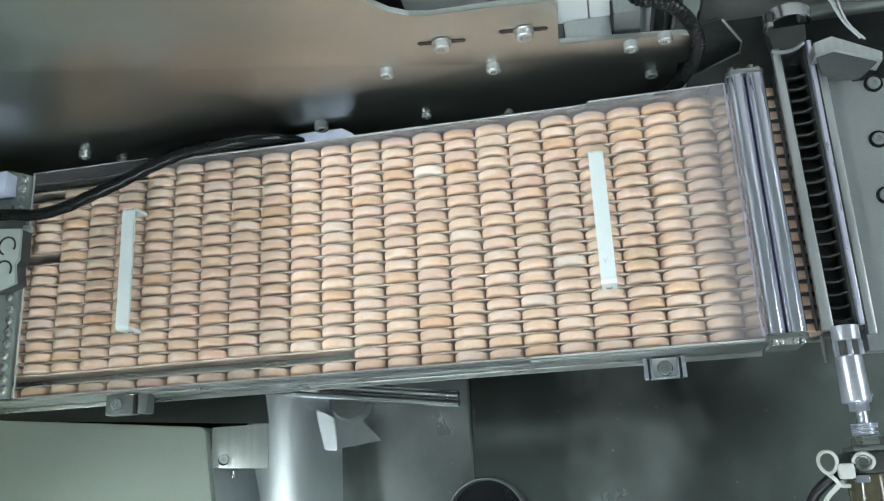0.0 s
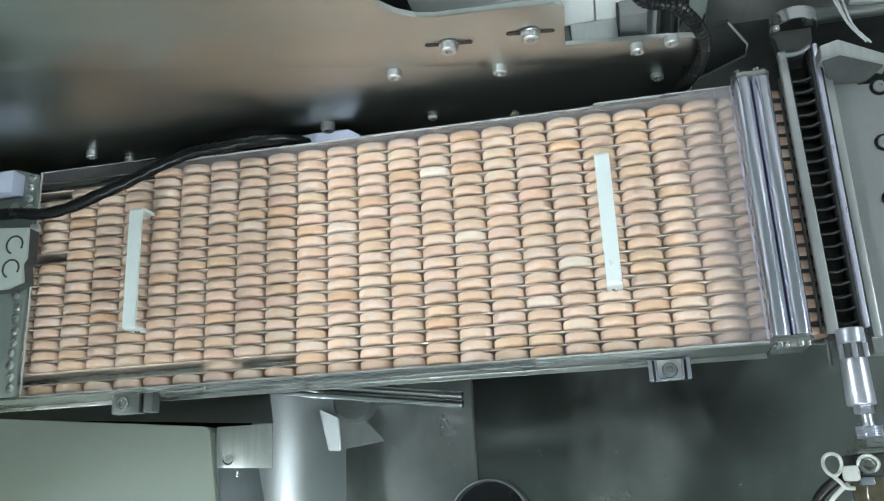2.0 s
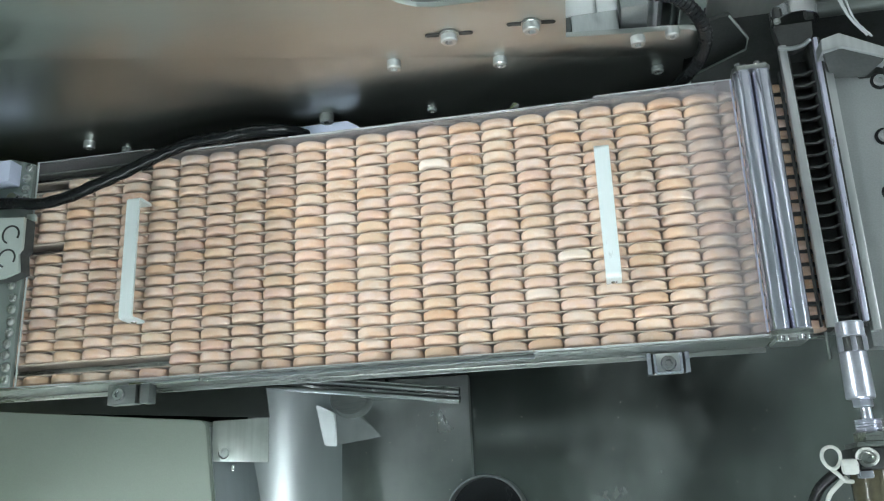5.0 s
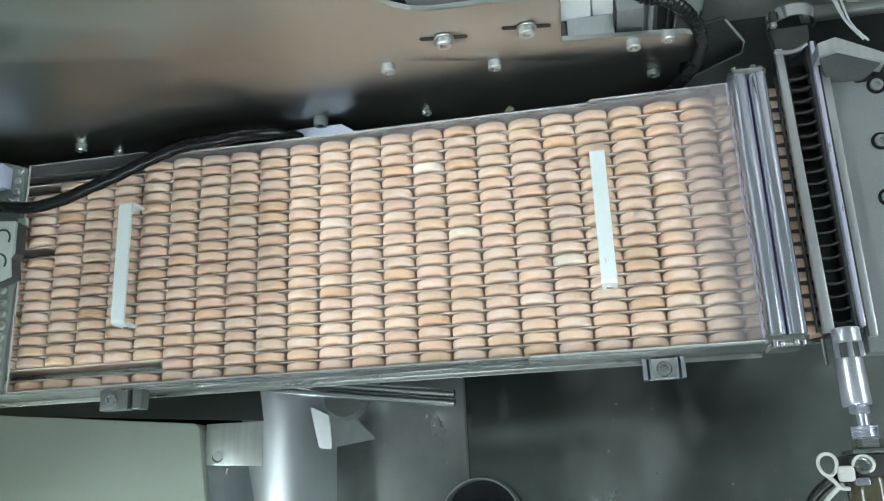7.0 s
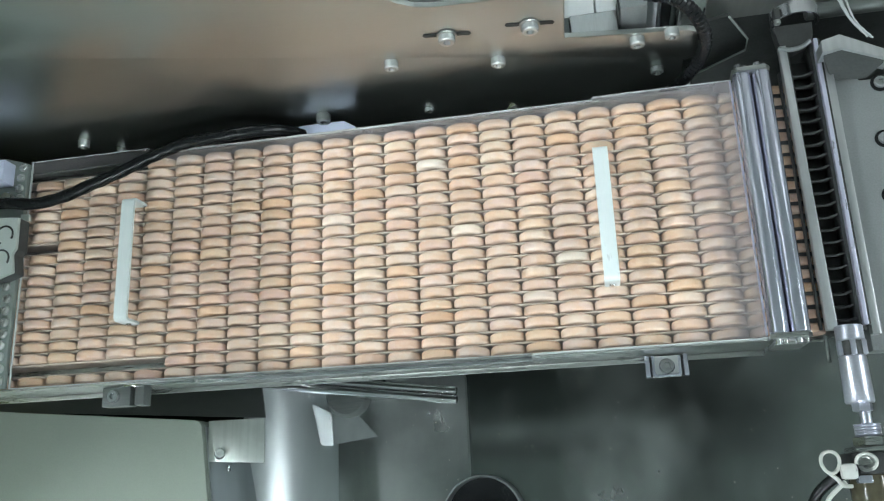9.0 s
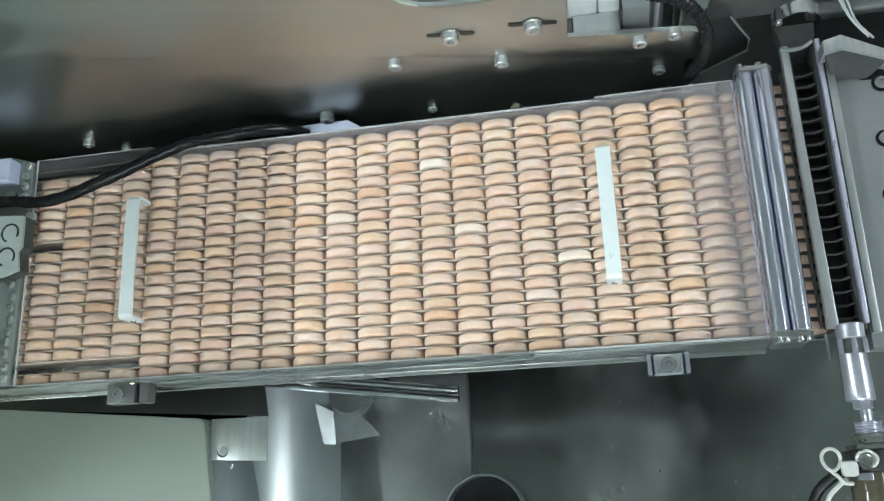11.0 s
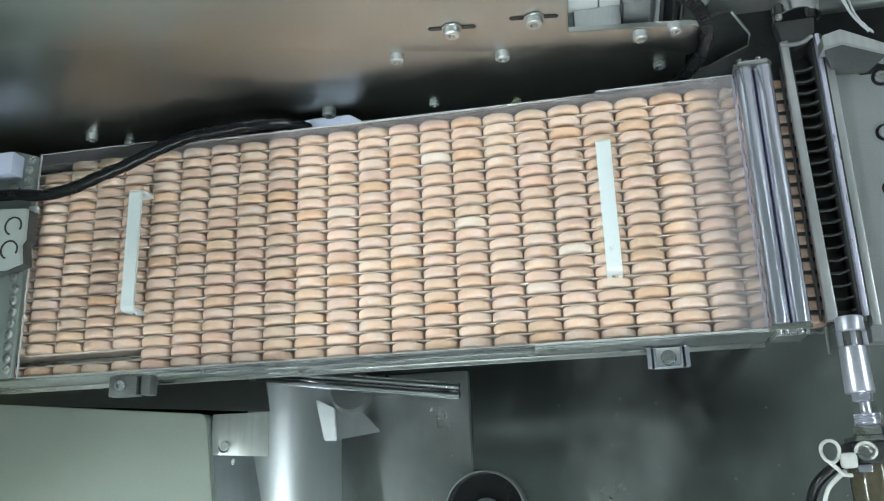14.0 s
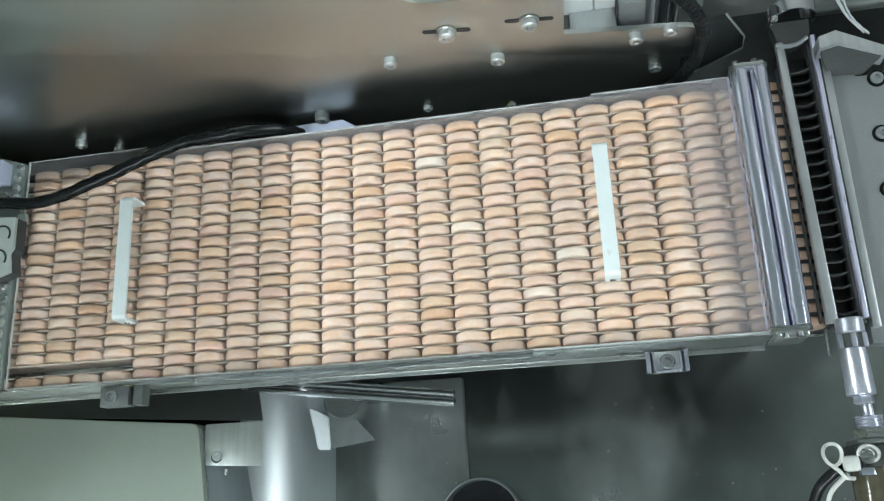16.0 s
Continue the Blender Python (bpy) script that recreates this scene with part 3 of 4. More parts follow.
# ---- lower deck and what stands on it ----
def lower_deck():
    tagged(part("machine_deck", box(mesh(), -1.0, 0.9, -0.75, BACK - 0.001, 0.0, DECK_Z, 0.003), DECKING), "wide satin stainless steel machine deck", "machine deck", kind="structure")
    # sheet rolled down from the drive box to the deck
    t = thing("sheet_cover", "large rolled stainless steel cover sheet on the deck", "sheet cover", 0, 0, DECK_Z)
    prof = [(-0.1526, 0.0005)] + [(-0.063 - 0.10 * math.sin(radians(a)), 0.0150 + 0.10 * (1 - math.cos(radians(a)))) for a in np.arange(60, 0.5, -1.5)]
    prof += [(-0.0560, 0.0150), (-0.0560, 0.0005)]
    part("shell", prism(mesh(), [(x, -0.125, z) for x, z in prof], (0, -0.40, 0), 0), SATIN, t, smooth=50)
    part("back_wall", box(mesh(), -0.1545, -0.1528, -0.52, -0.126, 0.0005, 0.0680, 0.0004), SATIN, t)
    t = thing("housing", "low creased stainless steel housing on the deck", "housing", 0, 0, DECK_Z)
    pts = [(-0.062, -0.13, 0.0005), (0.1015, -0.13, 0.0005), (0.103, -0.42, 0.0005), (-0.062, -0.42, 0.0005)]
    part("shell", prism(mesh(), pts, (0, 0, 0.014), 0.004), FOLDED, t)
    part("boss", lathe(mesh(), (-0.0413, -0.1480, 0.0145), (0, 0, 1), [(0.027, 0), (0.027, 0.010), (0.023, 0.016), (0.006, 0.018)], 36), SHADOWED, t)

    def crease(corners, label):
        """A dented field of the sheet: its top follows the corners, its sides go down into the shell."""
        bm = mesh()
        top = [bm.verts.new(c) for c in corners]
        low = [bm.verts.new((x, y, 0.012)) for x, y, z in corners]
        bm.faces.new(top)
        for k in range(len(top)):
            n = (k + 1) % len(top)
            bm.faces.new((top[k], low[k], low[n], top[n]))
        bm.faces.new(low[::-1])
        bmesh.ops.bevel(bm, geom=[e for e in bm.edges if e.verts[0] in top or e.verts[1] in top], offset=0.0012, segments=2, affect="EDGES")
        part("crease", bm, CREASED if "flat" in label else SATIN, t, label)
    # corners tilted so this field shows the sheet's bright reflection
    crease([(-0.0835, -0.1570, 0.0330), (-0.0640, -0.1670, 0.0200), (-0.0615, -0.2065, 0.0156), (-0.0750, -0.2055, 0.0248)], "crease tilted to carry the sheet's bright reflection")
    # a lighter copy of the sheet steel paints this field brighter
    crease([(-0.0648, -0.1672, 0.0154), (-0.0321, -0.1700, 0.0165), (-0.0050, -0.1984, 0.0156), (-0.0622, -0.2060, 0.0154)], "flat dented field of the sheet")
    t = thing("pipe_socket", "round steel pipe socket standing on the deck", "pipe socket", 0.1191, -0.2933, DECK_Z)
    prof = [(0.046, 0.0145), (0.046, 0.040), (0.0452, 0.0425), (0.0440, 0.0425), (0.0432, 0.040), (0.0432, 0.0165)]
    part("tube", lathe(mesh(), (0, 0, 0), (0, 0, 1), prof, 48), SATIN, t)
    part("inner_floor", lathe(mesh(), (0, 0, 0.0166), (0, 0, 1), [(0.0430, 0), (0.0430, 0.003), (0.040, 0.0034)], 48), BLACK, t)
    part("knob", lathe(mesh(), (0, 0, 0.0201), (0, 0, 1), [(0.016, 0), (0.016, 0.012), (0.013, 0.015), (0.004, 0.0155)], 36), SHADOWED, t)
    # cross bar on the deck
    t = thing("guide_bar", "ribbed steel guide bar lying under the tray", "guide bar", 0, 0, DECK_Z)
    for dy, r in ((0.0050, 0.0046), (-0.0046, 0.0050)):
        part("rod", rod(mesh(), (-0.30, -0.1075 + dy, 0.058), (0.0985, -0.1600 + dy, 0.058), r), POLISHED, t)
    part("foot", box(mesh(), -0.02, 0.01, -0.155, -0.135, 0.0005, 0.054), POLISHED, t)
    part("foot", box(mesh(), -0.28, -0.25, -0.125, -0.10, 0.0005, 0.054), POLISHED, t)
    # painted box with its bracket
    t = thing("drive_box", "smooth green-grey painted drive box below the tray", "drive box", 0, 0, DECK_Z)
    pts = [(-0.60, -0.143), (-0.402, -0.160), (-0.160, -0.1825), (-0.1555, -0.1850), (-0.1530, -0.1890), (-0.1437, -0.2585), (-0.115, -0.48), (-0.60, -0.48)]
    part("body", prism(mesh(), [(x, y, 0.0005) for x, y in pts], (0, 0, 0.168), 0.003), PAINT, t)
    part("lid", prism(mesh(), [(x, y, 0.1686) for x, y in pts], (0, 0, 0.0064), 0.0028), PAINT, t, "smooth green-grey painted lid")
    side = [(-0.1535, -0.1895), (-0.1142, -0.4800), (-0.1130, -0.4800), (-0.1522, -0.1895)]
    part("side_panel", prism(mesh(), [(x, y, 0.0005) for x, y in side], (0, 0, 0.166), 0), SATIN, t, "satin steel side panel")
    t = thing("angle_bracket", "folded steel angle bracket with a screw", "bracket", 0, 0, DECK_Z)
    bm = mesh()
    prism(bm, [(-0.150, -0.1835, 0.163), (-0.0873, -0.1835, 0.163), (-0.0865, -0.2290, 0.163), (-0.150, -0.2255, 0.163)], (0, 0, 0.0025), 0.0005)
    part("plate", bm, BRUSHED, t)
    part("leg", box(mesh(), -0.1522, -0.1435, -0.205, -0.190, 0.0005, 0.163), STEEL, t)
    part("skirt", prism(mesh(), [(-0.62, -0.1450, 0.163), (-0.0873, -0.1830, 0.163), (-0.1299, -0.1377, 0.075), (-0.62, -0.085, 0.075)], (0, 0, -0.002), 0), SKIRT, t, "dark inclined steel skirt")
    part("washer", lathe(mesh(), (-0.1362, -0.2178, 0.1654), (0, 0, 1), [(0.0060, 0), (0.0057, 0.0010), (0.003, 0.0012)], 24), DARK, t)
    part("screw", screw(mesh(), (-0.1350, -0.2172, 0.1660), (0.25, 0.1, 1), 0.0048, 0.005), PALECAST, t)
    part("nut", lathe(mesh(), (-0.128, -0.2300, 0.160), (0, -1, 0), [(0.0022, 0), (0.0022, 0.005), (0.0015, 0.006)], 12), POLISHED, t)


lower_deck()


# ---- feeder head at the tray's start ----
def feeder_head():
    t = thing("feeder_head", "grey metal feeder head with rows of screws", "feeder head", 0, 0, BED)
    part("block", prism(mesh(), [(-0.2350, 0.0148, 0.0301), (-0.2061, 0.0144, 0.0301), (-0.1853, 0.0076, 0.0301), (-0.1856, -0.0978, 0.0301), (-0.1862, -0.1770, 0.0301), (-0.2350, -0.1770, 0.0301)], (0, 0, 0.0044), 0.0008), HEADCAST, t)
    for x, y in ((-0.1891, 0.0046), (-0.1906, -0.0044), (-0.1909, -0.0137), (-0.1900, -0.0221), (-0.1932, -0.0960), (-0.1911, -0.1060), (-0.1915, -0.1155), (-0.1911, -0.1251), (-0.1913, -0.1341), (-0.1923, -0.1431), (-0.1922, -0.1522), (-0.1911, -0.1618), (-0.1905, -0.1710)):
        prof = [(0.0037, 0), (0.0036, 0.0008), (0.0030, 0.0018), (0.0020, 0.0023), (0.0015, 0.0023), (0.0014, 0.0012)]
        part("screw", lathe(mesh(), (x, y, 0.0345), (0, 0, 1), prof, 30, lambda a, n: hexagon(a) if n > 3 else 1), STEEL, t)
    out = [(-0.2340, -0.0399), (-0.1781, -0.0441), (-0.1775, -0.0698), (-0.1804, -0.0737), (-0.1781, -0.0892), (-0.1921, -0.0937), (-0.2340, -0.0937)]
    part("cap_base", prism(mesh(), [(x, y, 0.0346) for x, y in out], (0, 0, 0.0105), 0.0006), WEBSTEEL, t, "dark grey base under the cap")
    part("lip_plate", prism(mesh(), [(-0.1850, -0.0375, 0.0346), (-0.1774, -0.0380, 0.0346), (-0.1767, -0.0436, 0.0346), (-0.1850, -0.0431, 0.0346)], (0, 0, 0.003), 0.0004), PALECAST, t)
    p = part("cap_block", prism(mesh(), [(x, y, 0.0452) for x, y in out], (0, 0, 0.0034), 0.0008), PALECAST, t, "pale machined cap with round marks")
    for cx, y, r in ((-0.1885, -0.0579, 0.0072), (-0.1898, -0.0775, 0.0072)):
        ring = mesh()
        path = [Vector((cx + r * math.cos(radians(a)), y + r * math.sin(radians(a)), 0.0487)) for a in range(-30, 256, 10)]
        sweep(ring, path, 0.0008, 8)
        part("ring_mark", ring, DARK, p)
    part("cover_piece", box(mesh(), -0.2340, -0.1966, -0.0114, 0.0076, 0.0346, 0.0485, 0.001), TABPLASTIC, t, "pale lilac plastic cover piece")
    part("fitting", lathe(mesh(), (-0.1961, -0.0238, 0.0346), (0, 0, 1), [(0.005, 0), (0.005, 0.008), (0.004, 0.010)], 20), POLISHED, t)
    # unseen dark box, added to darken the back plate's left reflection
    part("added_hood", box(mesh(), -0.4600, -0.2354, -0.1770, 0.0150, 0.0002, 0.0700, 0.004), HOOD, t, "unseen dark green box, added for the plate's reflection")


feeder_head()


def hose():
    pts = [(-0.34, -0.030, 1.0500), (-0.2050, -0.0305, 1.0490), (-0.1670, -0.0340, 1.0480), (-0.1410, -0.0305, 1.0470), (-0.1190, -0.0238, 1.0475), (-0.0975, -0.0160, 1.0460), (-0.0745, -0.0070, 1.0455), (-0.0560, -0.0005, 1.0450), (-0.0384, 0.0040, 1.0450), (-0.0145, 0.0060, 1.0440), (0.0092, 0.0095, 1.0400), (0.0300, 0.0140, 1.0270), (0.0440, 0.0160, 1.010), (0.0560, 0.0165, 0.99), (0.062, 0.0165, 0.95), (0.065, 0.0165, 0.90), (0.066, 0.0165, 0.603)]
    path = smooth_path(pts, 10)
    t = thing("cable", "black sleeved cable drooping across the tray corner", "cable")
    part("sleeve", sweep(mesh(), path, lambda k, a: 0.0047 + 0.00025 * math.sin(2 * a + k * 0.9), 16), BLACK, t)
    for k in (44, 84):
        part("tie", sweep(mesh(), [path[k], path[k] + (path[k + 1] - path[k]).normalized() * 0.0025], 0.0051, 16), BLACK, t)


hose()


# ---- tube magazine, plate and shaft at the tray's end ----
def magazine():
    t = thing("tube_magazine", "long grey metal channel holding a black cleated belt", "magazine", 0, 0, BED)
    part("rail", box(mesh(), 0.4140, 0.4145, -0.17, 0.02, 0.0, 0.002, 0), DARK, t)
    part("rail", prism(mesh(), [(0.4051, 0.0250, 0.034), (0.4102, 0.0250, 0.034), (0.4128, -0.1760, 0.034), (0.4061, -0.1760, 0.034)], (0, 0, 0.006), 0.0007), RAILSTEEL, t)
    part("channel", box(mesh(), 0.4133, 0.4262, -0.1770, 0.0190, 0.010, 0.0225, 0.0004), DARK, t)
    # dark strip laid where the rail's shadow falls beside the tablets
    part("ledge", box(mesh(), 0.4046, 0.4060, -0.1740, 0.0100, 0.0256, 0.0300, 0.0003), WEBSTEEL, t, "dark strip painted as the rail's shadow")
    part("side_wall", box(mesh(), 0.4108, 0.4129, -0.1770, 0.0240, 0.010, 0.0339, 0.0003), DARK, t)
    part("side_wall", box(mesh(), 0.4266, 0.4306, -0.1770, 0.0280, 0.010, 0.0349, 0.0003), DARK, t)
    part("rail", box(mesh(), 0.4284, 0.4313, -0.1740, 0.0280, 0.035, 0.040, 0.0006), LILAC, t, "pale lilac guide rail")
    part("seal", box(mesh(), 0.4314, 0.4328, -0.1740, 0.0280, 0.010, 0.0388, 0.0003), DARK, t)
    # plate coloured dark in place of the shaded hollow under the hoop
    part("head_hollow", prism(mesh(), [(0.4066, 0.0225, 0.0285), (0.4160, 0.0215, 0.0285), (0.4245, 0.0250, 0.0285), (0.4290, 0.0300, 0.0285), (0.4300, 0.0410, 0.0285), (0.4040, 0.0410, 0.0285)], (0, 0, 0.011), 0.0008), DARK, t)
    part("rim", sweep(mesh(), smooth_path([(0.4045, 0.0228, 1.0402 - BED), (0.4120, 0.0212, 1.0402 - BED), (0.4200, 0.0222, 1.0402 - BED), (0.4262, 0.0262, 1.0402 - BED)], 6), 0.0016, 10), CAST, t)
    cleat = part("cleat", prism(mesh(), [(0.4134, 0.0, 0.0226), (0.4260, 0.0, 0.0226), (0.4260, -0.0014, 0.0345), (0.4195, -0.0028, 0.0330), (0.4134, -0.0022, 0.0325)], (0, 0.0014, 0), 0.0002), DARK, t)
    for k in range(21):
        ob = cleat if k == 0 else new("cleat", cleat.data)
        ob.parent = t
        ob.location = (0, 0.006 - 0.0087 * k, 0)
    part("foot", box(mesh(), 0.4145, 0.4300, -0.09, 0.02, DECK_Z - BED, 0.0098), SHADOWED, t)
    # hoop over the magazine's head
    h = thing("hoop", "bent steel hoop over the magazine head", "hoop", 0.4150, 0.036, BED + 0.0515)
    bm = mesh()
    prof = [(0.0160 * math.cos(radians(a)), 0.0165 * math.sin(radians(a))) for a in range(-15, 226, 10)]
    inn = [(0.0145 * math.cos(radians(a)), 0.0150 * math.sin(radians(a))) for a in range(225, -16, -10)]
    prism(bm, [(x, -0.002, z) for x, z in prof + inn], (0, 0.009, 0), 0)
    part("band", bm, POLISHED, h)
    part("lug", box(mesh(), -0.0155, -0.0115, -0.003, 0.005, 0.007, 0.0135), DARK, h)
    part("bolt", screw(mesh(), (-0.0135, -0.0031, 0.0105), (0, -1, 0), 0.0022, 0.003), STEEL, h)


magazine()


def end_plate():
    t = thing("bed_plate", "thick grey machined side plate with countersunk bolts", "machine plate", 0, 0, BED)
    part("plate", prism(mesh(), [(0.4330, 0.012, 0.014), (0.4400, 0.0010, 0.014), (0.4530, 0.0030, 0.014), (0.4560, -0.0030, 0.014), (0.60, -0.0060, 0.014), (0.60, -0.1920, 0.014), (0.4335, -0.1895, 0.014)], (0, 0, 0.016), 0.001), CAST, t)
    part("stand", box(mesh(), 0.46, 0.58, -0.09, -0.02, DECK_Z - BED, 0.0138), SHADOWED, t)
    part("edge_strip", box(mesh(), 0.4331, 0.4385, -0.1800, 0.0160, 0.0301, 0.0370, 0.0008), RAILSTEEL, t)
    for x, y in ((0.4685, -0.0070), (0.4645, -0.0480), (0.4620, -0.0880)):
        b = part("bolt", screw(mesh(), (x, y, 0.0301), (0, 0, 1), 0.0042, 0.003), CAST, t)
        part("recess", lathe(mesh(), (x, y, 0.0300), (0, 0, 1), [(0.0062, 0), (0.0062, 0.0008), (0.0045, 0.0010)], 28), BLACK, b)
    g = thing("gusset_block", "machined steel gusset block on the side plate", "gusset", 0, 0, BED)
    part("block", prism(mesh(), [(0.4274, 0.0151, 0.0440), (0.4393, 0.0182, 0.0440), (0.4683, 0.0019, 0.0440), (0.4672, -0.0045, 0.0440), (0.4393, 0.0080, 0.0440), (0.4269, 0.0058, 0.0440)], (0, 0, 0.0160), 0.001), RAILSTEEL, g)
    # sloping face coloured dark for the shade below the block
    part("web", prism(mesh(), [(0.4275, 0.0070, 0.0580), (0.4390, 0.0086, 0.0580), (0.4660, -0.0035, 0.0580), (0.4600, -0.0030, 0.0320), (0.4381, -0.0017, 0.0320)], (0, 0.001, -0.0025), 0), WEBSTEEL, g, "sloping steel web with shade put into its colour")
    part("stem", box(mesh(), 0.4410, 0.4520, 0.0055, 0.0110, DECK_Z - BED, 0.0439), SHADOWED, g)


end_plate()


def shaft():
    t = thing("shaft_coupling", "polished steel shaft coupling with threaded neck", "coupling", 0.4180, 0, BED + 0.041)
    up = (0, -1, 0)
    part("collar", lathe(mesh(), (0.0002, -0.1746, 0), up, [(0.0078, 0), (0.0084, 0.0008), (0.0084, 0.0090), (0.0078, 0.0097)], 40), TURNED, t)
    part("window", lathe(mesh(), (0, -0.1844, 0), up, [(0.0072, 0), (0.0072, 0.0090)], 32), DARK, t)
    for dx, z in ((-0.0006, 0.0082), (0.0066, 0.0050), (-0.0072, 0.0040)):
        part("pin", box(mesh(), dx - 0.0016, dx + 0.0016, -0.1934, -0.1844, 0.0, z, 0.0005), TURNED, t)
    part("sleeve", lathe(mesh(), (-0.0004, -0.1935, 0), up, [(0.0074, 0), (0.0080, 0.0008), (0.0086, 0.0280), (0.0080, 0.0290)], 40), TURNED, t)
    part("nut", lathe(mesh(), (0.0004, -0.2226, 0), up, [(0.0056, 0), (0.0060, 0.0006), (0.0060, 0.0044), (0.0054, 0.0050)], 36, lambda a, n: hexagon(a)), TURNED, t)
    part("rod", rod(mesh(), (0.0014, -0.2277, 0), (0.0014, -0.2352, 0), 0.0033), TURNED, t)
    prof = []
    for k in range(5):
        prof += [(0.0078, 0.0016 * k), (0.0070, 0.0016 * k + 0.0008)]
    part("threaded_neck", lathe(mesh(), (0.0012, -0.2353, 0), up, prof, 36), TURNED, t)
    part("hex_flange", lathe(mesh(), (0.0012, -0.2428, 0), up, [(0.0088, 0), (0.0096, 0.0006), (0.0096, 0.0050), (0.0088, 0.0056)], 36, lambda a, n: hexagon(a)), STEEL, t)
    part("plate", box(mesh(), -0.0095, 0.030, -0.2514, -0.2486, -0.02, 0.009, 0.0006), STEEL, t)
    part("stud", rod(mesh(), (-0.0115, -0.178, -0.010), (-0.0115, -0.196, -0.010), 0.0012, 12), SHADOWED, t)
    b = thing("level_sensor", "dark level sensor with smoky glass bowl", "sensor", 0.4180, -0.2518, BED + 0.030)
    part("body", box(mesh(), -0.012, 0.030, -0.013, 0.0, -0.02, 0.016, 0.002), DARK, b)
    part("port", lathe(mesh(), (-0.0045, -0.0062, 0.016), (0, 0, 1), [(0.0052, 0), (0.0052, 0.002), (0.0035, 0.002), (0.003, 0.0005)], 28), STEEL, b)
    part("bowl", lathe(mesh(), (0.001, -0.0130, 0.0), (0, -1, 0), [(0.012, 0), (0.0125, 0.004), (0.0125, 0.05), (0.010, 0.055)], 36), LENS, b)
    part("clip", box(mesh(), -0.010, -0.002, -0.018, -0.0132, 0.008, 0.017, 0.001), ROLLER, b)
    part("bracket", box(mesh(), 0.0305, 0.050, -0.013, 0.0740, -0.015, 0.002, 0.001), SHADOWED, b)
    c = thing("sensor_cable", "black cable tied with white nylon ties", "cable")
    path = smooth_path([(0.4080, -0.2615, 1.049), (0.4010, -0.2635, 1.0445), (0.3940, -0.2675, 1.040), (0.3855, -0.2760, 1.035), (0.3815, -0.2900, 1.025), (0.380, -0.315, 1.00), (0.380, -0.33, 0.90), (0.38, -0.34, 0.6025)], 10)
    part("sleeve", sweep(mesh(), path, 0.0032, 14), BLACK, c)
    loop = [Vector((0.3930 + 0.0052 * math.cos(radians(a)), -0.2570 + 0.0064 * math.sin(radians(a)), 1.0495 + 0.0015 * math.sin(radians(2 * a)))) for a in range(0, 361, 12)]
    part("tie", sweep(mesh(), loop, 0.0011, 10), TIE, c, "white nylon tie loop")
    loop = [Vector((0.4130 + 0.0056 * math.cos(radians(a)), -0.2575 + 0.0050 * math.sin(radians(a)), 1.0500 + 0.0010 * math.cos(radians(3 * a)))) for a in range(-60, 201, 12)]
    part("tie", sweep(mesh(), loop, 0.0010, 10), TIE, c, "white nylon tie loop")
    part("tie", sweep(mesh(), smooth_path([(0.3925, -0.2635, 1.0475), (0.3955, -0.2670, 1.0500), (0.3985, -0.2705, 1.0485), (0.4040, -0.2712, 1.0455)], 6), 0.0012, 10), TIE, c, "white nylon tie tail")
    part("tie_head", box(mesh(), 0.3978, 0.4075, -0.2672, -0.2580, 1.0465, 1.0520, 0.0024), TIE, c, "white nylon tie head")
    path = smooth_path([(0.4005, -0.2685, 1.0470), (0.3960, -0.2725, 1.0440), (0.3905, -0.2790, 1.0400), (0.3880, -0.2900, 1.033), (0.3875, -0.3050, 1.015)], 8)
    part("tail", sweep(mesh(), path, 0.0014, 10), TIE, c, "white nylon tie tail")


shaft()


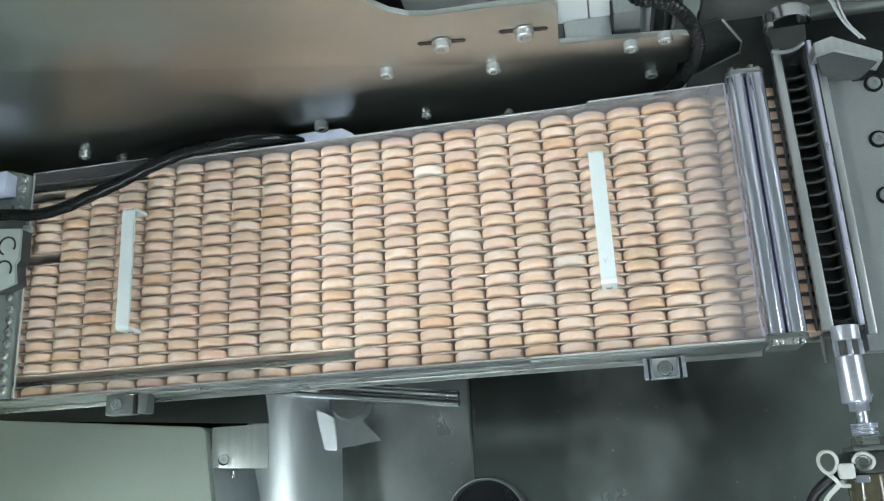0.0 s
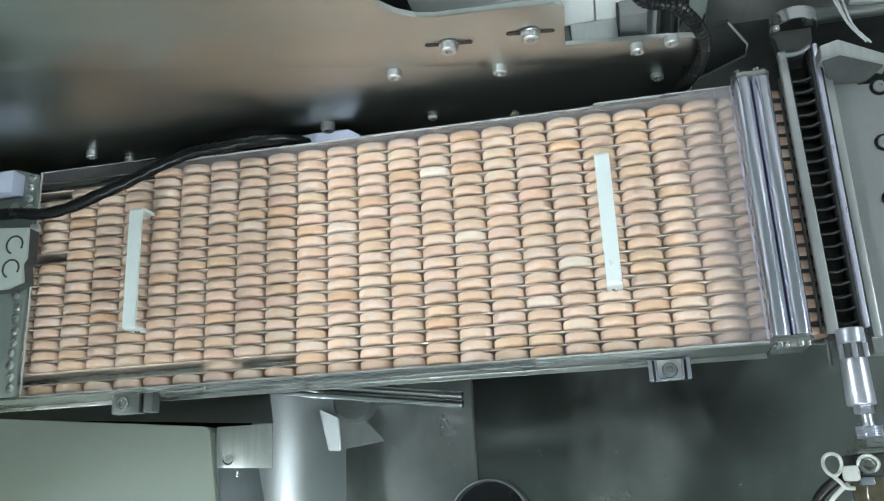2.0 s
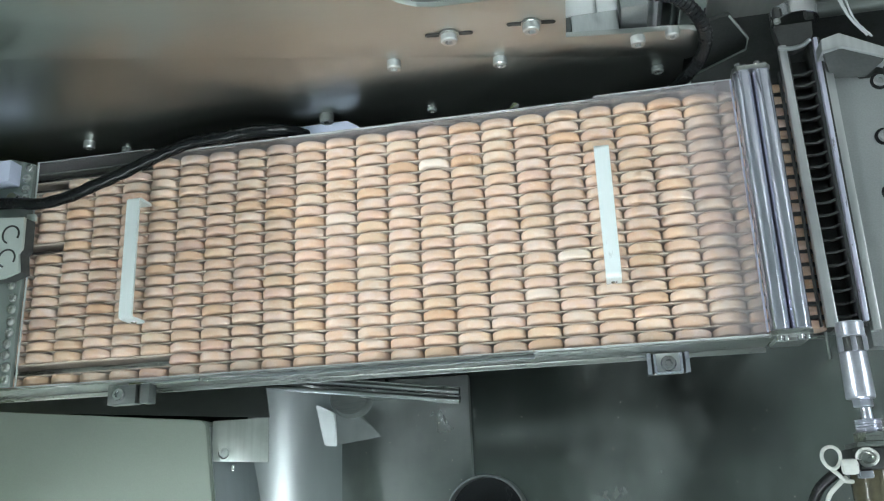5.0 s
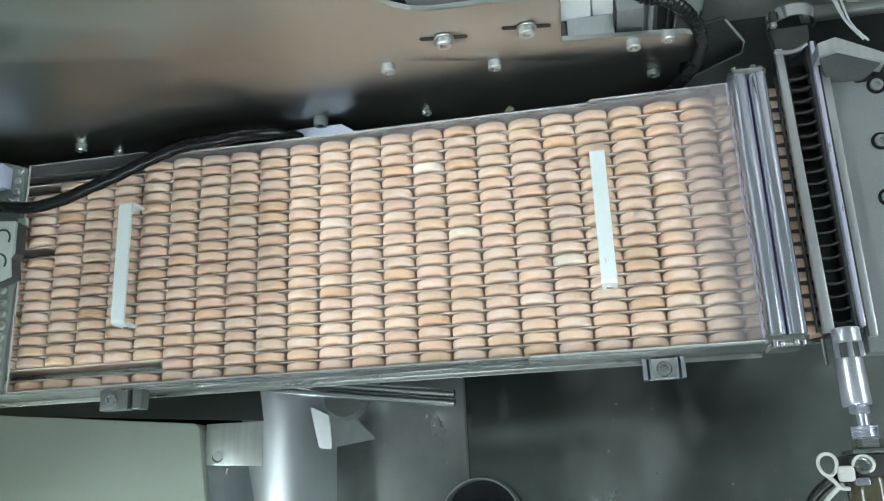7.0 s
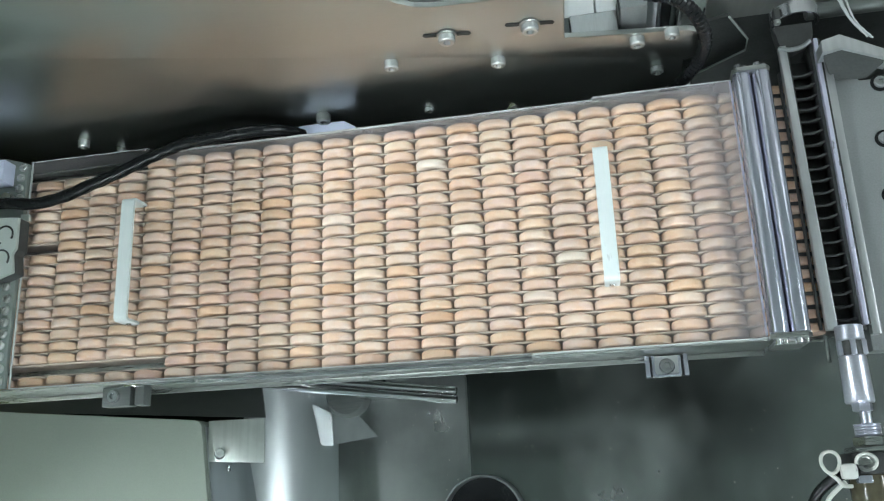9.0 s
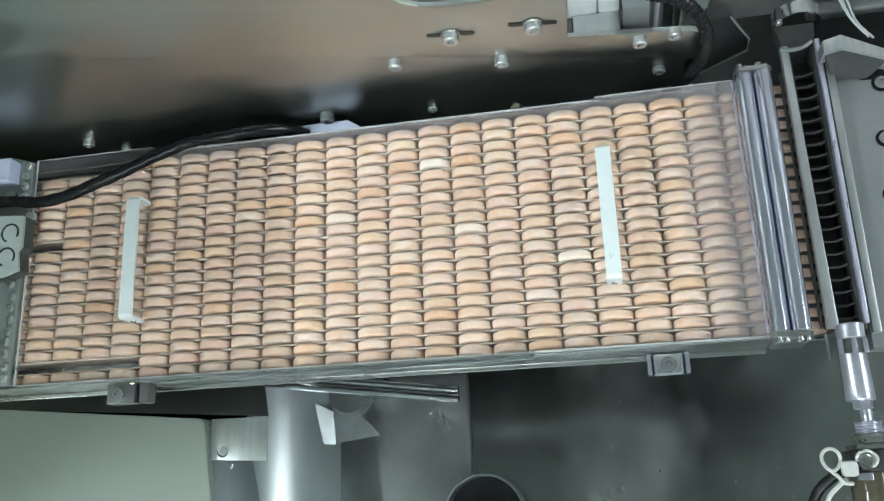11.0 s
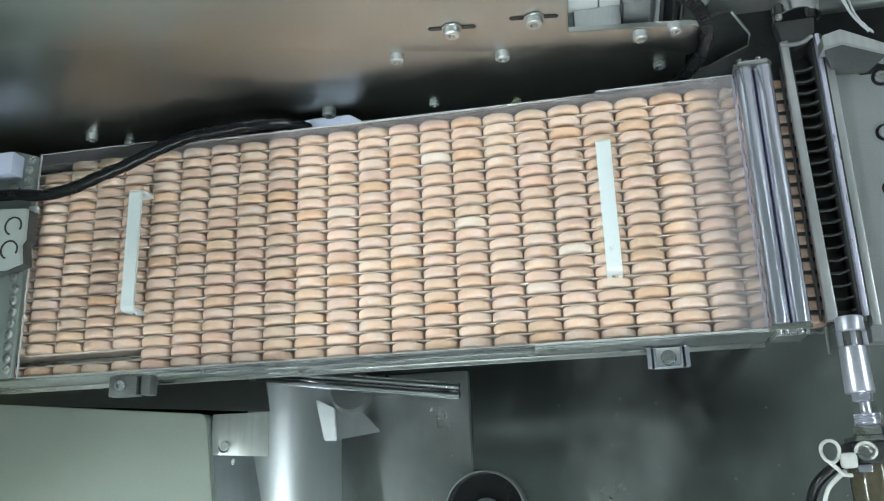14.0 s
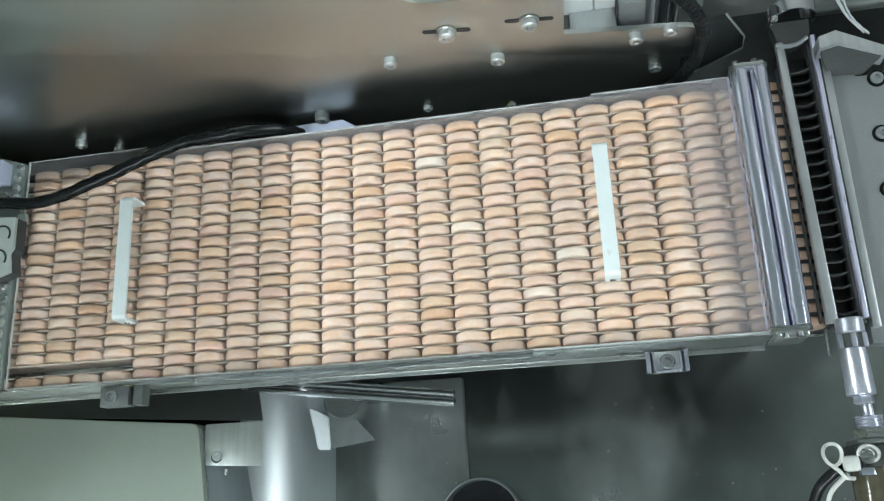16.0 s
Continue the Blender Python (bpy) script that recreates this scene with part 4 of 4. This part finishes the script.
# ---- behind the back plate ----
def behind():
    tagged(part("rear_wall", box(mesh(), 0.3690, 0.95, 0.0900, 0.094, 0.972, 1.45, 0.001), REARWALL), "vertical satin steel machine wall behind the magazine", "machine wall", kind="structure")
    # dark sheet added in place of the open, unlit interior
    tagged(part("interior_shade", box(mesh(), 0.3690, 0.95, 0.0950, 0.099, 0.0, 0.980, 0.001), DARK), "dark sheet standing for the unlit interior behind the magazine", "machine wall", kind="structure")
    tagged(part("rear_wall", box(mesh(), -0.75, 0.3688, 0.150, 0.154, 0.0, 1.45, 0.001), SHADOWED), "dark steel machine wall behind the plate", "machine wall", kind="structure")
    b = thing("white_box", "white control box behind the steel plate", "control box", 0, 0, 0)
    part("body", box(mesh(), 0.160, 0.2815, 0.0505, 0.120, 0.60, 1.20, 0.002), WHITE, b)
    part("body", box(mesh(), 0.2821, 0.3120, 0.0505, 0.120, 0.60, 1.20, 0.002), WHITE, b)
    part("ledge", box(mesh(), 0.2640, 0.2960, 0.0340, 0.0500, 1.0560, 1.0755, 0.0008), ALUMINIUM, b)
    part("ledge", box(mesh(), 0.2560, 0.2638, 0.0340, 0.0500, 1.0560, 1.0740, 0.0008), SHADOWED, b)
    m = thing("grey_block", "dark grey block beside the white box", "block")
    part("body", box(mesh(), 0.2975, 0.3155, 0.0380, 0.0500, 0.95, 1.0960, 0.0015), CAST, m)
    part("edge", box(mesh(), 0.2962, 0.2973, 0.0380, 0.0500, 0.95, 1.0940, 0.0003), DARK, m)
    c = thing("steel_post", "round polished steel post behind the plate", "post", 0.3330, 0.0680, 0.60)
    part("post", lathe(mesh(), (0, 0, 0), (0, 0, 1), [(0.013, 0), (0.013, 0.53), (0.012, 0.531)], 36), POLISHED, c)
    g = thing("guide_plate", "dark angled guide plate with bright edges", "guide plate")
    part("plate", prism(mesh(), [(0.3450, 0.052, 0.960), (0.3589, 0.052, 0.961), (0.3933, 0.052, 0.991), (0.3925, 0.052, 1.008), (0.3750, 0.052, 1.0435), (0.3450, 0.052, 1.033)], (0, 0.003, 0), 0.0006), DARK, g)
    # pale colour paints the glint along the guide plate's edge
    part("edge", sweep(mesh(), [Vector((0.3450, 0.0512, 0.9490)), Vector((0.3589, 0.0512, 0.961)), Vector((0.3933, 0.0512, 0.991)), Vector((0.3925, 0.0512, 1.008)), Vector((0.3750, 0.0512, 1.0435))], 0.0008, 8), PALECAST, g, "steel edge with its glint put into the colour")
    part("arm", box(mesh(), 0.3450, 0.3600, 0.0555, 0.0895, 0.97, 1.00), SHADOWED, g)
    path = smooth_path([(0.300, 0.022, 1.165), (0.3105, 0.022, 1.1376), (0.3290, 0.022, 1.1262), (0.3430, 0.020, 1.1057), (0.3515, 0.020, 1.0779), (0.3515, 0.021, 1.0462), (0.3440, 0.0215, 1.018), (0.3300, 0.0215, 0.985), (0.32, 0.0215, 0.94)], 12)
    e = thing("cable", "black thin corrugated cable hose hanging beside the plate", "cable")
    part("hose", sweep(mesh(), path, lambda k, a: 0.0043 + (0.0005 if k % 2 else -0.0003), 16), BLACK, e)
    f = thing("film_sleeve", "crumpled clear film and pale fitting near the wall", "fitting", 0.462, 0.060, BED + 0.02)
    rng = random.Random(3)
    for k in range(3):  # folds of clear film hanging from the wall
        a = Vector((-0.0165 + 0.0022 * k, -0.004, 0.028))
        pts = [a, a + Vector((0.0060 - 0.001 * k, -0.022, 0.001)), a + Vector((0.0140 - 0.001 * k, -0.0375 - 0.001 * k, 0.003))]
        path = smooth_path([p + Vector((rng.uniform(-0.001, 0.001), 0, rng.uniform(-0.001, 0.001))) for p in pts], 6)
        part("film_fold", sweep(mesh(), path, lambda q, w: 0.0004 + 0.0006 * abs(math.sin(1.7 * q + k)) * abs(math.cos(w)), 8), FROSTED, f, "crumpled clear film fold")
    part("fitting", prism(mesh(), [(-0.009, -0.012, 0.030), (0.030, -0.018, 0.030), (0.030, -0.002, 0.030), (-0.004, -0.004, 0.030)], (0, 0, 0.004), 0.001), ALUMINIUM, f)
    part("bar", rod(mesh(), (-0.03, 0.0, 0.0), (0.05, 0.0, 0.0), 0.006), SHADOWED, f)
    part("bolt", screw(mesh(), (-0.040, 0.020, 0.006), (0, -1, 0), 0.003, 0.004), STEEL, f)


behind()


def small_brackets():
    t = thing("pale_tab", "pale plastic tab behind the tray edge", "tab")
    part("tab", prism(mesh(), [(0.0321, 0.0219, 1.0120), (0.0500, 0.0228, 1.0120), (0.0793, 0.0227, 1.0120), (0.0891, 0.0164, 1.0120), (0.0890, 0.0074, 1.0120), (0.0321, 0.0074, 1.0120)], (0, 0, -0.0025), 0.0004), TABPLASTIC, t)
    c = thing("spring_clip", "small bright bent steel clip behind the tray edge", "clip")
    part("leaf", prism(mesh(), [(0.2080, 0.0120, 1.0100), (0.2135, 0.0195, 1.0165), (0.2185, 0.0150, 1.0190), (0.2160, 0.0095, 1.0120)], (0.0004, 0, -0.0012), 0.0003), POLISHED, c)
    part("foot", box(mesh(), 0.2090, 0.2160, 0.0074, 0.0125, 1.0060, 1.0105, 0.0004), STEEL, c)


small_brackets()


def crumbs(name, label, spots, rng):
    """Loose tablet crumbs, each a small uneven pebble."""
    bm = mesh()
    for x, y, z, r in spots:
        m = Matrix.Translation((x, y, z + 0.4 * r)) @ Euler([rng.uniform(0, 6) for _ in range(3)]).to_matrix().to_4x4() @ Matrix.Diagonal((rng.uniform(0.6, 1.3), rng.uniform(0.5, 1.1), rng.uniform(0.5, 0.8), 1))
        bmesh.ops.create_icosphere(bm, subdivisions=1, radius=r, matrix=m)
    tagged(part(name, bm, CRUMB, smooth=0), label, "crumbs", kind="stuff")


def loose_crumbs():
    rng = random.Random(21)
    crumbs("crumbs", "pale tablet crumbs scattered on the steel deck", [(rng.uniform(0.11, 0.52), rng.uniform(-0.34, -0.17), DECK_Z, rng.choice((0.0003, 0.0004, 0.0008))) for _ in range(80)], rng)
    crumbs("crumbs", "pale tablet crumbs on the low housing", [(rng.uniform(-0.05, 0.09), rng.uniform(-0.34, -0.17), DECK_Z + 0.0145, rng.choice((0.0004, 0.0006, 0.0009))) for _ in range(26)], rng)
    crumbs("crumbs", "pale tablet crumbs on the lane dividers", [(rng.uniform(-0.05, 0.36), lane_y(rng.randrange(0, 19) + 0.5) + rng.uniform(-0.0005, 0.0005), BED + 0.0188, rng.choice((0.0004, 0.0006, 0.0008))) for _ in range(150)], rng)
    crumbs("crumbs", "pale tablet crumbs on the empty lane floor", [(rng.uniform(-0.17, 0.08), lane_y(18) + rng.uniform(-0.003, 0.003), BED, rng.choice((0.0005, 0.0007))) for _ in range(30)], rng)


loose_crumbs()


# ---- what moves ----
def motions():
    for ob, rows in MOVERS:
        walk(ob, rows)


motions()
